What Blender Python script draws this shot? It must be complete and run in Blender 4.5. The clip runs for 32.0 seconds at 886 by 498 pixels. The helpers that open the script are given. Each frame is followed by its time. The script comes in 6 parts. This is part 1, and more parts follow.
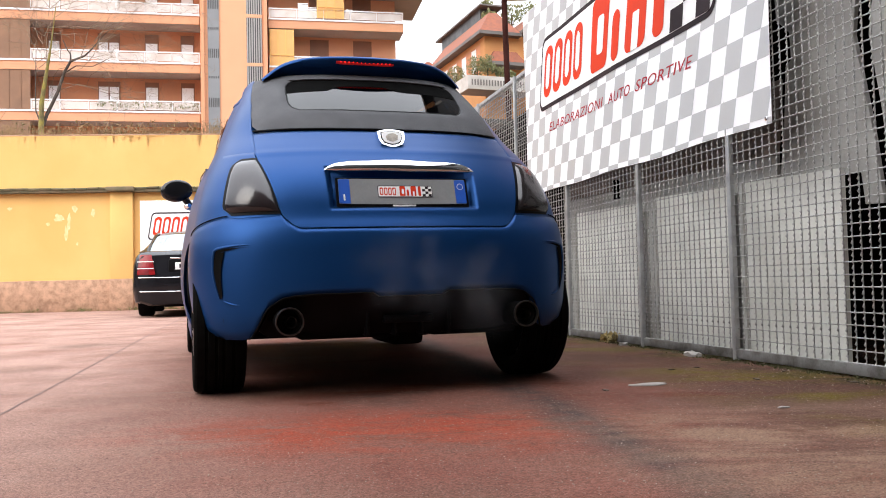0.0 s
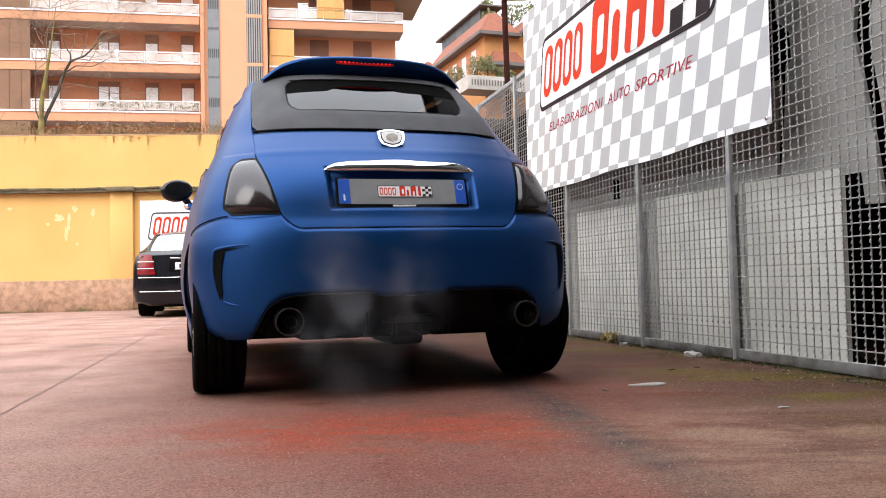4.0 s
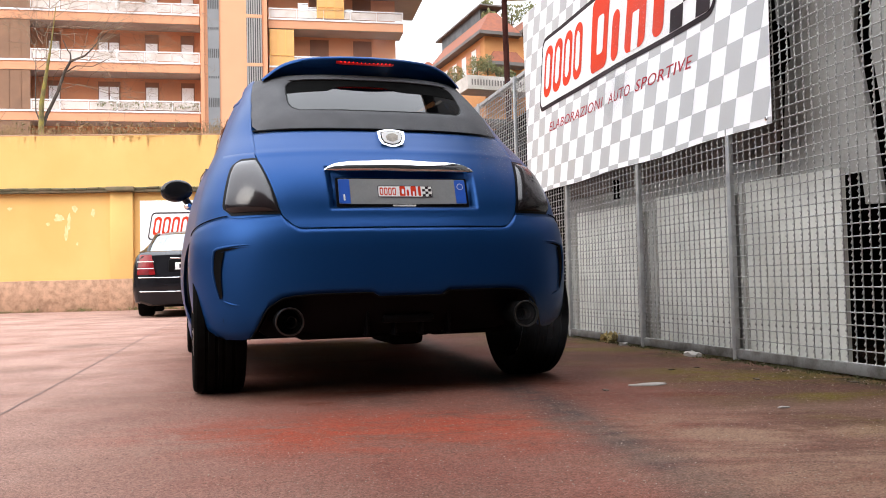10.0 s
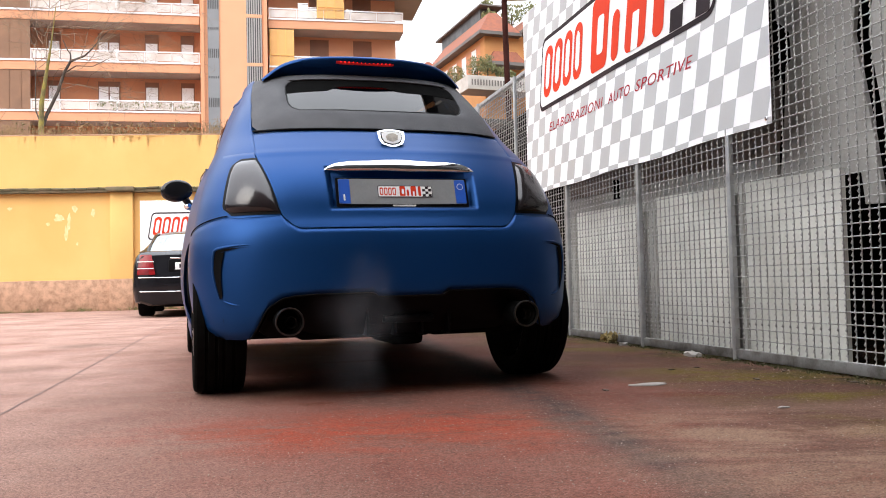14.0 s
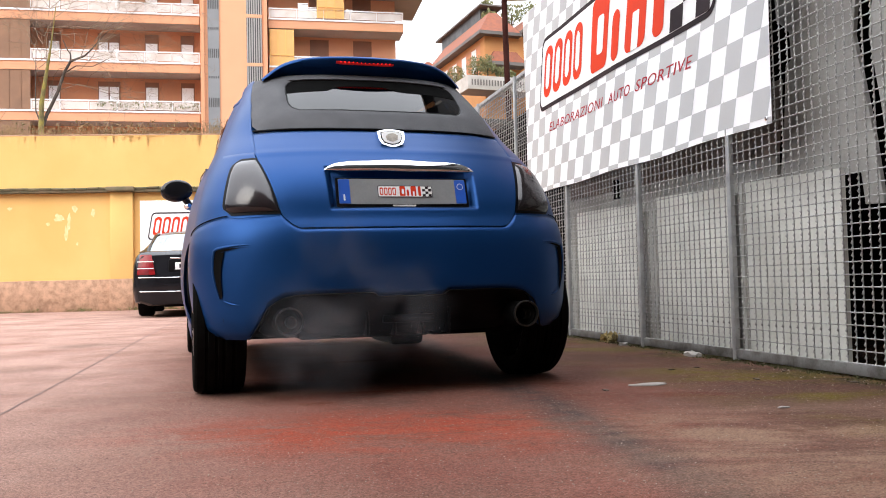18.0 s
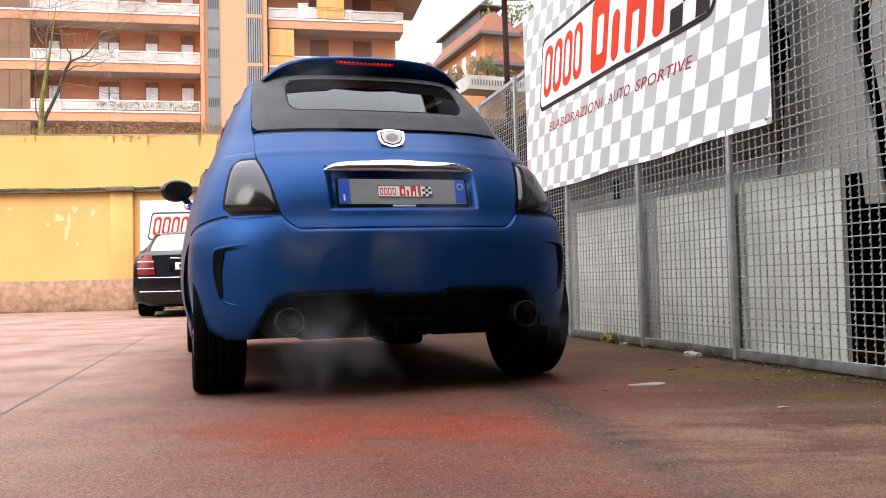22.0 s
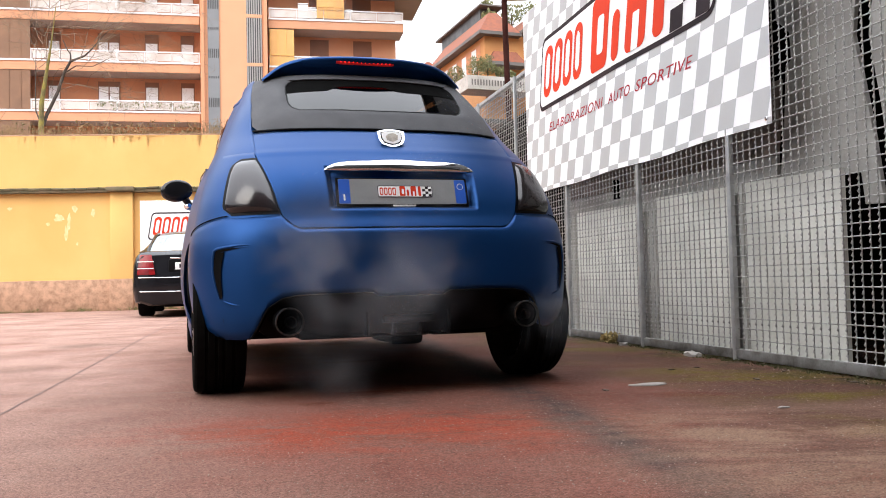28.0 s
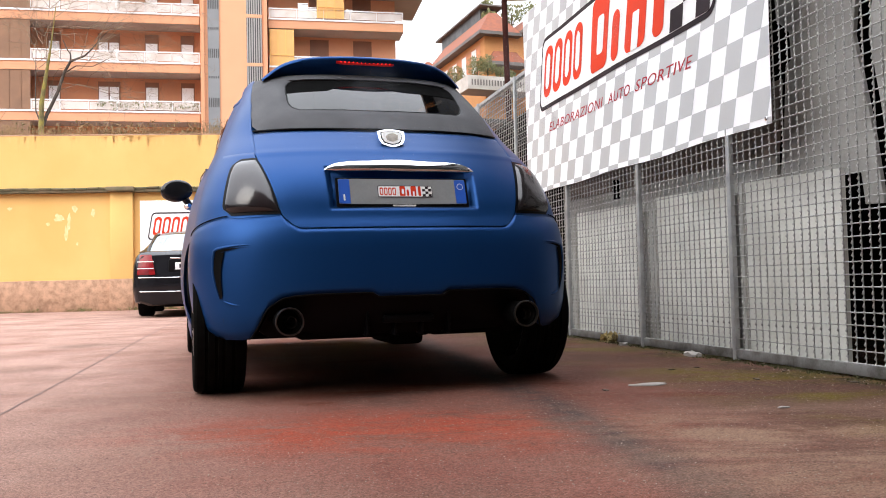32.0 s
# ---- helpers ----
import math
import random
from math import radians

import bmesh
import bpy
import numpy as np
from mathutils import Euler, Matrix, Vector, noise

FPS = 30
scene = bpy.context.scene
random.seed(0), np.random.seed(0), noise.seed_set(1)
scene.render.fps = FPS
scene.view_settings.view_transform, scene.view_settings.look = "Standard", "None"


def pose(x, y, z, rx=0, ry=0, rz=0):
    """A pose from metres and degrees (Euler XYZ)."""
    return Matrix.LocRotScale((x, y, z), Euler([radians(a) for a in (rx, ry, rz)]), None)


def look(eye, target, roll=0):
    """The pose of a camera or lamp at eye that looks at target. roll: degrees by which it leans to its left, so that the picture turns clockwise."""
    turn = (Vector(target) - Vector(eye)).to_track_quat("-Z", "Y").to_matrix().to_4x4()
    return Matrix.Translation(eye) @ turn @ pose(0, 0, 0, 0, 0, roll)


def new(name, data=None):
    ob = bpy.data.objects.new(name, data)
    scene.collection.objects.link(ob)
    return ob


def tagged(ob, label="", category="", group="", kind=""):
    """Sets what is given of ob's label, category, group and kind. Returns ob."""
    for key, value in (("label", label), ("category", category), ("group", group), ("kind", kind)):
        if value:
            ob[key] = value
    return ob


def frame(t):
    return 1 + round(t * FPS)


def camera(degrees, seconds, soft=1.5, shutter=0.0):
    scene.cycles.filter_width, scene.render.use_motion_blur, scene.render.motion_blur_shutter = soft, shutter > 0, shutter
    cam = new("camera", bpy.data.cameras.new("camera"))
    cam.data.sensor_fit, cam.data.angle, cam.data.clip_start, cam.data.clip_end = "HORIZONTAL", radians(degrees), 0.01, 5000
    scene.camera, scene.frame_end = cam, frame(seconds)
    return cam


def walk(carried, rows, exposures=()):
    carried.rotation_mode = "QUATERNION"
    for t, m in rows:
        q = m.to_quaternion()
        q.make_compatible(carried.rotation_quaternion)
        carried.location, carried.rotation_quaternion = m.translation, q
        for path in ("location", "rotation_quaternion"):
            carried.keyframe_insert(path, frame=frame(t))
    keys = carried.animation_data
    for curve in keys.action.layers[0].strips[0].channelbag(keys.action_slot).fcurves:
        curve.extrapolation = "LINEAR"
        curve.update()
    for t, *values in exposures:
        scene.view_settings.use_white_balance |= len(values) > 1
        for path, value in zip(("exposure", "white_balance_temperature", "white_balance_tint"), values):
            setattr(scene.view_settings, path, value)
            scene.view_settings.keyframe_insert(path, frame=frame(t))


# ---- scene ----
# camera: low on the ground, standing still
cam = camera(55.83, 32.0, soft=0.95)
EYE = (0.0, 0.0, 0.436)
TILT = radians(2.296)
AIM = look(EYE, (0.0, 10.0, 0.436 + 10.0 * math.tan(TILT)), -1.353)
walk(cam, [(0.0, AIM), (32.0, AIM)], [(0.0, 0.92), (32.0, 0.92)])

# bright overcast sky
world = bpy.data.worlds.new("overcast_sky")
scene.world = world
world.use_nodes = True
wn, wl = world.node_tree.nodes, world.node_tree.links
sky = wn.new("ShaderNodeTexSky")
sky.sky_type, sky.sun_disc = "NISHITA", False
sky.sun_elevation, sky.sun_rotation = radians(40), radians(220)
sky.air_density, sky.dust_density = 1.0, 4.0
white = wn.new("ShaderNodeMix")
white.data_type = "RGBA"
white.inputs["Factor"].default_value = 0.82
white.inputs["B"].default_value = (12.2, 12.6, 13.4, 1)
wl.new(sky.outputs["Color"], white.inputs["A"])
# an overcast sky is about three times as bright overhead as at the horizon
up = wn.new("ShaderNodeTexCoord")
axis = wn.new("ShaderNodeSeparateXYZ")
wl.new(up.outputs["Generated"], axis.inputs[0])
rise = wn.new("ShaderNodeMapRange")
rise.inputs["From Min"].default_value, rise.inputs["From Max"].default_value = 0.0, 1.0
rise.inputs["To Min"].default_value, rise.inputs["To Max"].default_value = 0.14, 1.62
wl.new(axis.outputs["Z"], rise.inputs["Value"])
gain = wn.new("ShaderNodeVectorMath")
gain.operation = "SCALE"
wl.new(white.outputs["Result"], gain.inputs[0])
wl.new(rise.outputs["Result"], gain.inputs["Scale"])
wl.new(gain.outputs["Vector"], wn["Background"].inputs["Color"])
wn["Background"].inputs["Strength"].default_value = 0.142

sun_data = bpy.data.lights.new("sun", "SUN")
sun_data.energy, sun_data.angle, sun_data.color = 1.0, radians(45), (1.0, 0.96, 0.90)
sun = new("sun", sun_data)
sun.matrix_world = look((0, 0, 30), (10, 12, 17))


# ---------- materials ----------
def mat(name, a, b=None, scale=4.0, rough=0.6, rough2=None, metal=0.0, bump=0.0, bscale=120.0, coat=0.0, fine=0.25, random=0.0, spec=0.5, stretch=(1, 1, 1)):
    """Two-scale noise between colours a and b, fine grain, relief and uneven gloss."""
    m = bpy.data.materials.new(name)
    m.use_nodes = True
    n, l = m.node_tree.nodes, m.node_tree.links
    bs = n["Principled BSDF"]
    bs.inputs["Metallic"].default_value = metal
    bs.inputs["Specular IOR Level"].default_value = spec
    bs.inputs["Coat Weight"].default_value = coat
    bs.inputs["Coat Roughness"].default_value = 0.05
    b = b or tuple(c * 0.75 for c in a)
    tc = n.new("ShaderNodeTexCoord")
    mp = n.new("ShaderNodeMapping")
    mp.inputs["Scale"].default_value = stretch
    l.new(tc.outputs["Object"], mp.inputs["Vector"])
    big = n.new("ShaderNodeTexNoise")
    big.inputs["Scale"].default_value, big.inputs["Detail"].default_value = scale, 6
    l.new(mp.outputs["Vector"], big.inputs["Vector"])
    small = n.new("ShaderNodeTexNoise")
    small.inputs["Scale"].default_value, small.inputs["Detail"].default_value = bscale, 3
    l.new(mp.outputs["Vector"], small.inputs["Vector"])
    add = n.new("ShaderNodeMath")
    add.operation = "MULTIPLY_ADD"
    l.new(small.outputs["Fac"], add.inputs[0])
    add.inputs[1].default_value = fine
    l.new(big.outputs["Fac"], add.inputs[2])
    ramp = n.new("ShaderNodeMapRange")
    ramp.inputs["From Min"].default_value, ramp.inputs["From Max"].default_value = 0.35 + fine / 2, 0.68 + fine / 2
    l.new(add.outputs[0], ramp.inputs["Value"])
    mix = n.new("ShaderNodeMix")
    mix.data_type = "RGBA"
    mix.inputs["A"].default_value, mix.inputs["B"].default_value = (*a, 1), (*b, 1)
    l.new(ramp.outputs["Result"], mix.inputs["Factor"])
    colour = mix.outputs["Result"]
    if random:
        oi = n.new("ShaderNodeObjectInfo")
        hv = n.new("ShaderNodeHueSaturation")
        mr = n.new("ShaderNodeMapRange")
        mr.inputs["To Min"].default_value, mr.inputs["To Max"].default_value = 1 - random, 1 + random
        l.new(oi.outputs["Random"], mr.inputs["Value"])
        l.new(mr.outputs["Result"], hv.inputs["Value"])
        l.new(colour, hv.inputs["Color"])
        colour = hv.outputs["Color"]
    l.new(colour, bs.inputs["Base Color"])
    rr = n.new("ShaderNodeMapRange")
    rr.inputs["To Min"].default_value = rough
    rr.inputs["To Max"].default_value = rough * 0.85 if rough2 is None else rough2
    l.new(ramp.outputs["Result"], rr.inputs["Value"])
    l.new(rr.outputs["Result"], bs.inputs["Roughness"])
    if bump:
        bp = n.new("ShaderNodeBump")
        bp.inputs["Strength"].default_value = bump
        bp.inputs["Distance"].default_value = 0.004
        l.new(small.outputs["Fac"], bp.inputs["Height"])
        l.new(bp.outputs["Normal"], bs.inputs["Normal"])
    return m


def glass_mat(name, tint=(0.5, 0.52, 0.52), rough=0.02, clear=0.5, ior=1.85):
    """A dark or clear pane: mirror-like gloss over see-through tint."""
    m = bpy.data.materials.new(name)
    m.use_nodes = True
    n, l = m.node_tree.nodes, m.node_tree.links
    n.remove(n["Principled BSDF"])
    tr, gl, mx = n.new("ShaderNodeBsdfTransparent"), n.new("ShaderNodeBsdfGlossy"), n.new("ShaderNodeMixShader")
    tr.inputs["Color"].default_value = (*[c * clear for c in tint], 1)
    gl.inputs["Roughness"].default_value = rough
    fr = n.new("ShaderNodeFresnel")
    fr.inputs["IOR"].default_value = ior
    l.new(fr.outputs[0], mx.inputs[0])
    l.new(tr.outputs[0], mx.inputs[1])
    l.new(gl.outputs[0], mx.inputs[2])
    l.new(mx.outputs[0], n["Material Output"].inputs["Surface"])
    return m


def glow_mat(name, colour, strength):
    m = bpy.data.materials.new(name)
    m.use_nodes = True
    bs = m.node_tree.nodes["Principled BSDF"]
    bs.inputs["Base Color"].default_value = (*colour, 1)
    bs.inputs["Emission Color"].default_value = (*colour, 1)
    bs.inputs["Emission Strength"].default_value = strength
    return m


M_BLUE = mat("satin_blue_paint", (0.0055, 0.046, 0.168), (0.0060, 0.049, 0.177), 1.3, 0.38, 0.42, metal=0.50, bscale=900, bump=0.02, spec=0.22)
M_BLACK = mat("black_plastic", (0.0035, 0.0035, 0.004), (0.005, 0.005, 0.006), 9, 0.45, bump=0.05, bscale=700, spec=0.07)
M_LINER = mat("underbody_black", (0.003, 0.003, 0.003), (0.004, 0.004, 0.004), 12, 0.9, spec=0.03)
M_CLOTH = mat("soft_top_cloth", (0.064, 0.064, 0.071), (0.074, 0.074, 0.082), 7, 0.85, bump=0.25, bscale=900)
M_SMOKED = mat("smoked_lamp_lens", (0.012, 0.010, 0.011), (0.02, 0.012, 0.013), 14, 0.13, 0.17, spec=0.55)
M_CHROME = mat("chrome", (0.85, 0.86, 0.88), (0.8, 0.81, 0.83), 20, 0.06, 0.10, metal=1.0)
M_STEEL = mat("exhaust_steel", (0.20, 0.19, 0.18), (0.10, 0.095, 0.09), 40, 0.28, 0.4, metal=1.0)
M_SOOT = mat("exhaust_soot", (0.008, 0.007, 0.007), (0.02, 0.018, 0.016), 30, 0.9)
M_TYRE = mat("tyre_rubber", (0.003, 0.003, 0.003), (0.005, 0.005, 0.0045), 16, 0.8, spec=0.03, bump=0.2, bscale=260)
M_RIM = mat("wheel_alloy", (0.45, 0.46, 0.48), (0.3, 0.3, 0.31), 12, 0.3, metal=0.9)
M_PLATE = mat("plate_grey_card", (0.20, 0.205, 0.21), (0.23, 0.235, 0.24), 10, 0.45, fine=0.5)
M_EUBLUE = mat("plate_blue_band", (0.01, 0.08, 0.42), (0.015, 0.09, 0.46), 12, 0.4)
M_WHITE = mat("white_paint", (0.80, 0.80, 0.80), (0.72, 0.72, 0.71), 8, 0.5)
M_RED = mat("red_print", (0.66, 0.045, 0.012), (0.60, 0.038, 0.012), 6, 0.55, spec=0.12)
M_DARKRED = mat("dark_red_print", (0.40, 0.03, 0.04), (0.34, 0.025, 0.035), 6, 0.55, spec=0.12)
M_INK = mat("black_print", (0.018, 0.013, 0.016), (0.03, 0.02, 0.025), 6, 0.55, spec=0.10)
M_BANNER = mat("banner_vinyl", (0.88, 0.88, 0.89), (0.83, 0.83, 0.85), 1.4, 0.42, bump=0.05, bscale=500)
M_CHECK = mat("banner_grey_print", (0.465, 0.47, 0.475), (0.415, 0.42, 0.43), 1.4, 0.42)
M_GALV = mat("galvanised_steel", (0.42, 0.43, 0.43), (0.30, 0.305, 0.31), 9, 0.5, 0.6, metal=0.55, bscale=160)
M_WIRE = mat("mesh_wire", (0.52, 0.52, 0.50), (0.22, 0.215, 0.205), 60, 0.34, 0.5, metal=0.7, bscale=200)
M_SHEET = mat("pale_grey_sheet", (0.70, 0.70, 0.645), (0.53, 0.53, 0.485), 3.2, 0.65, bump=0.05, bscale=60)
M_SHEETD = mat("dull_grey_sheet", (0.42, 0.42, 0.39), (0.27, 0.26, 0.24), 2.6, 0.7, bump=0.05, bscale=60)
# even dark tone for the unseen walls, lowered to cut their bounce
M_UNSEEN = mat("unseen_wall_render", (0.055, 0.053, 0.05), (0.04, 0.039, 0.038), 0.6, 0.8)
M_RAIL = mat("dirty_steel_rail", (0.15, 0.145, 0.14), (0.06, 0.055, 0.048), 14, 0.7, spec=0.2)
M_BROWN = mat("rusty_brown_board", (0.10, 0.055, 0.04), (0.06, 0.035, 0.03), 5, 0.8)
M_FADED = mat("faded_brown_board", (0.27, 0.22, 0.19), (0.16, 0.13, 0.11), 5, 0.8)
# near-black for gaps, slots and the shed; shade is put into it
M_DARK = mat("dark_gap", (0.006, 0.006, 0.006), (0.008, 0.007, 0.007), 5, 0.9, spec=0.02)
M_YELLOW = mat("yellow_stucco", (0.78, 0.475, 0.165), (0.72, 0.415, 0.125), 0.8, 0.85, bump=0.35, bscale=45)
M_PINK = mat("pink_granite_plinth", (0.52, 0.315, 0.205), (0.30, 0.175, 0.11), 9, 0.9, bump=0.9, bscale=42, fine=0.5)
M_TILE = mat("mossy_roof_tile", (0.20, 0.15, 0.09), (0.10, 0.10, 0.05), 6, 0.9, bump=0.5, bscale=60, random=0.25)
M_ORANGE = mat("orange_render", (0.66, 0.33, 0.185), (0.60, 0.29, 0.16), 0.4, 0.85)
M_ORANGED = mat("terracotta_render", (0.58, 0.255, 0.13), (0.50, 0.21, 0.105), 0.5, 0.85)
M_SALMON = mat("salmon_render", (0.72, 0.375, 0.215), (0.67, 0.34, 0.19), 0.3, 0.85)
M_SLAB = mat("grey_soffit", (0.42, 0.41, 0.40), (0.34, 0.335, 0.33), 0.6, 0.85)
M_GREYPANEL = mat("grey_metal_panel", (0.23, 0.24, 0.25), (0.19, 0.20, 0.21), 0.7, 0.5)
M_LOUVRE = mat("louvre_dark", (0.05, 0.05, 0.05), (0.08, 0.08, 0.08), 1.2, 0.5)
M_SHUTTER = mat("yellow_blind", (0.74, 0.42, 0.15), (0.66, 0.36, 0.12), 0.9, 0.7)
M_BEIGE = mat("beige_blind", (0.26, 0.145, 0.085), (0.20, 0.11, 0.065), 0.9, 0.8)
M_TERRA = mat("terracotta_roof", (0.27, 0.085, 0.042), (0.19, 0.06, 0.032), 2.4, 0.85)
M_POLE = mat("brown_pole_paint", (0.030, 0.009, 0.007), (0.045, 0.014, 0.010), 4, 0.9, spec=0.1)
M_LEAF = mat("leaf_green", (0.15, 0.17, 0.07), (0.24, 0.23, 0.10), 3, 0.7)
M_TWIG = mat("twig_brown", (0.15, 0.10, 0.06), (0.08, 0.055, 0.04), 5, 0.9)
M_LIMB = mat("dark_bark", (0.055, 0.040, 0.032), (0.10, 0.075, 0.055), 5, 0.9)
M_BARK = mat("mossy_bark", (0.29, 0.235, 0.05), (0.13, 0.10, 0.045), 5, 0.9, bump=0.4, bscale=50)
M_DRY = mat("dry_twigs", (0.30, 0.19, 0.09), (0.20, 0.13, 0.06), 3, 0.9)
M_CARBLACK = mat("black_car_paint", (0.008, 0.008, 0.010), (0.012, 0.012, 0.014), 3, 0.16, coat=0.05, spec=0.25)
M_LAMPRED = mat("red_lamp_lens", (0.24, 0.010, 0.012), (0.13, 0.006, 0.009), 12, 0.2, spec=0.3)
M_GLASSDARK = glass_mat("tinted_glass", (0.5, 0.52, 0.52), 0.02, 0.55)
M_REARGLASS = glass_mat("rear_window_glass", (0.5, 0.52, 0.52), 0.02, 0.12, 1.62)
M_INTERIOR = mat("grey_interior", (0.10, 0.10, 0.11), (0.13, 0.13, 0.14), 4, 0.8)
M_LED = glow_mat("brake_led", (0.75, 0.015, 0.012), 1.1)
M_LIT = glow_mat("lit_brake_lens", (0.30, 0.006, 0.008), 0.22)


STRIPE = ((0.987, 0.159, 0), 0.826)


def ground_mat():
    """Worn red coating over grey asphalt, with moss by the fence; sheen painted in."""
    m = bpy.data.materials.new("worn_red_asphalt")
    m.use_nodes = True
    n, l = m.node_tree.nodes, m.node_tree.links
    bs = n["Principled BSDF"]
    tc = n.new("ShaderNodeTexCoord")

    def tex(scale, detail=6.0, rough=0.6, stretch=None, dist=0.0):
        t = n.new("ShaderNodeTexNoise")
        t.inputs["Scale"].default_value, t.inputs["Detail"].default_value = scale, detail
        t.inputs["Roughness"].default_value, t.inputs["Distortion"].default_value = rough, dist
        if stretch:
            mp = n.new("ShaderNodeMapping")
            mp.inputs["Scale"].default_value = stretch
            mp.inputs["Rotation"].default_value = (0, 0, radians(-14))
            l.new(tc.outputs["Object"], mp.inputs["Vector"])
            l.new(mp.outputs["Vector"], t.inputs["Vector"])
        else:
            l.new(tc.outputs["Object"], t.inputs["Vector"])
        return t.outputs["Fac"]

    def rng(v, a, b, lo=0.0, hi=1.0):
        r = n.new("ShaderNodeMapRange")
        r.inputs["From Min"].default_value, r.inputs["From Max"].default_value = a, b
        r.inputs["To Min"].default_value, r.inputs["To Max"].default_value = lo, hi
        l.new(v, r.inputs["Value"])
        return r.outputs["Result"]

    def mix(f, a, b):
        x = n.new("ShaderNodeMix")
        x.data_type = "RGBA"
        l.new(f, x.inputs["Factor"])
        for s, v in (("A", a), ("B", b)):
            if isinstance(v, tuple):
                x.inputs[s].default_value = (*v, 1)
            else:
                l.new(v, x.inputs[s])
        return x.outputs["Result"]

    def mul(a, b):
        x = n.new("ShaderNodeMath")
        x.operation = "MULTIPLY"
        l.new(a, x.inputs[0])
        l.new(b, x.inputs[1])
        return x.outputs[0]

    base = mix(rng(tex(1.1, 5), 0.38, 0.64), (0.235, 0.088, 0.066), (0.178, 0.089, 0.069))
    base = mix(rng(tex(2.3, 7, 0.65, (0.5, 1.6, 1), 0.4), 0.54, 0.66), base, (0.170, 0.040, 0.020))
    base = mix(rng(tex(0.55, 5), 0.55, 0.72), base, (0.052, 0.042, 0.040))
    # paler away from the fence; bright sheen is put into the dusty colour
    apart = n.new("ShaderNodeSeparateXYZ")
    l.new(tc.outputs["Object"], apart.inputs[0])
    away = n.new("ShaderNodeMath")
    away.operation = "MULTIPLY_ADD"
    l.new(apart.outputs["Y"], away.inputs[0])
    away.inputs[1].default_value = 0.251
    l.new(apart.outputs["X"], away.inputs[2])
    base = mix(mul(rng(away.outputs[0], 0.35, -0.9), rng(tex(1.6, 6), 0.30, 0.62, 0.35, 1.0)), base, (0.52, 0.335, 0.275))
    # a fresher rust-red patch of the coating
    spot = n.new("ShaderNodeVectorMath")
    spot.operation = "MULTIPLY_ADD"
    l.new(tc.outputs["Object"], spot.inputs[0])
    spot.inputs[1].default_value, spot.inputs[2].default_value = (0.62, 1.3, 0), (0.10, -3.25, 0)
    reach = n.new("ShaderNodeVectorMath")
    reach.operation = "LENGTH"
    l.new(spot.outputs["Vector"], reach.inputs[0])
    base = mix(mul(rng(reach.outputs["Value"], 0.62, 0.10), rng(tex(4.6, 8, 0.74, (0.6, 1.4, 1), 0.6), 0.41, 0.54)), base, (0.36, 0.062, 0.030))
    # a grey worn stripe across the coating
    cross = n.new("ShaderNodeVectorMath")
    cross.operation = "DOT_PRODUCT"
    l.new(tc.outputs["Object"], cross.inputs[0])
    cross.inputs[1].default_value = STRIPE[0]
    off = n.new("ShaderNodeMath")
    off.operation = "SUBTRACT"
    l.new(cross.outputs["Value"], off.inputs[0])
    off.inputs[1].default_value = STRIPE[1]
    size = n.new("ShaderNodeMath")
    size.operation = "ABSOLUTE"
    l.new(off.outputs[0], size.inputs[0])
    base = mix(mul(rng(size.outputs[0], 0.15, 0.03), rng(tex(5, 6, 0.7), 0.28, 0.52)), base, (0.085, 0.060, 0.056))
    # sandy, mossy wear on the fence's side
    sep = n.new("ShaderNodeSeparateXYZ")
    l.new(tc.outputs["Object"], sep.inputs[0])
    near = n.new("ShaderNodeMath")
    near.operation = "MULTIPLY_ADD"
    l.new(sep.outputs["Y"], near.inputs[0])
    near.inputs[1].default_value = 0.251
    l.new(sep.outputs["X"], near.inputs[2])
    # darker towards the fence, the shade there put into the colour
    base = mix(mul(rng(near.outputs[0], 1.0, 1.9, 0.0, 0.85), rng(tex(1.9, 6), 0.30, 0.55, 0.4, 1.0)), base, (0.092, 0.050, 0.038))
    base = mix(mul(rng(sep.outputs["Y"], 2.7, 1.7, 0.0, 0.5), rng(tex(2.9, 8, 0.72), 0.38, 0.62)), base, (0.330, 0.175, 0.130))
    fore = mul(rng(near.outputs[0], 0.75, 1.25), rng(sep.outputs["Y"], 3.0, 2.35))
    base = mix(mul(fore, rng(tex(2.2, 7, 0.68, (0.6, 1.3, 1), 0.4), 0.44, 0.58)), base, (0.310, 0.190, 0.132))
    base = mix(mul(rng(near.outputs[0], 1.55, 2.1), rng(tex(1.7, 7, 0.7, (0.7, 1.3, 1), 0.5), 0.48, 0.60)), base, (0.125, 0.090, 0.020))
    base = mix(mul(rng(near.outputs[0], 2.2, 2.6), rng(tex(7, 6, 0.7), 0.42, 0.6)), base, (0.030, 0.028, 0.013))
    grain = tex(52, 6, 0.8)
    base = mix(rng(grain, 0.56, 0.64), base, (0.25, 0.155, 0.12))
    base = mix(rng(tex(38, 6, 0.85), 0.57, 0.68, 0.0, 0.8), base, (0.045, 0.022, 0.017))
    base = mix(rng(tex(150, 3, 0.7), 0.58, 0.72, 0.0, 0.7), base, (0.022, 0.014, 0.012))
    base = mix(rng(tex(210, 2, 0.7), 0.62, 0.68), base, (0.36, 0.26, 0.21))
    # crumbs of aggregate, each of its own tone
    cell = n.new("ShaderNodeTexVoronoi")
    cell.inputs["Scale"].default_value = 250
    l.new(tc.outputs["Object"], cell.inputs["Vector"])
    tone = n.new("ShaderNodeSeparateXYZ")
    l.new(cell.outputs["Color"], tone.inputs[0])
    hv = n.new("ShaderNodeHueSaturation")
    l.new(rng(tone.outputs["X"], 0.0, 1.0, 0.48, 0.95), hv.inputs["Value"])
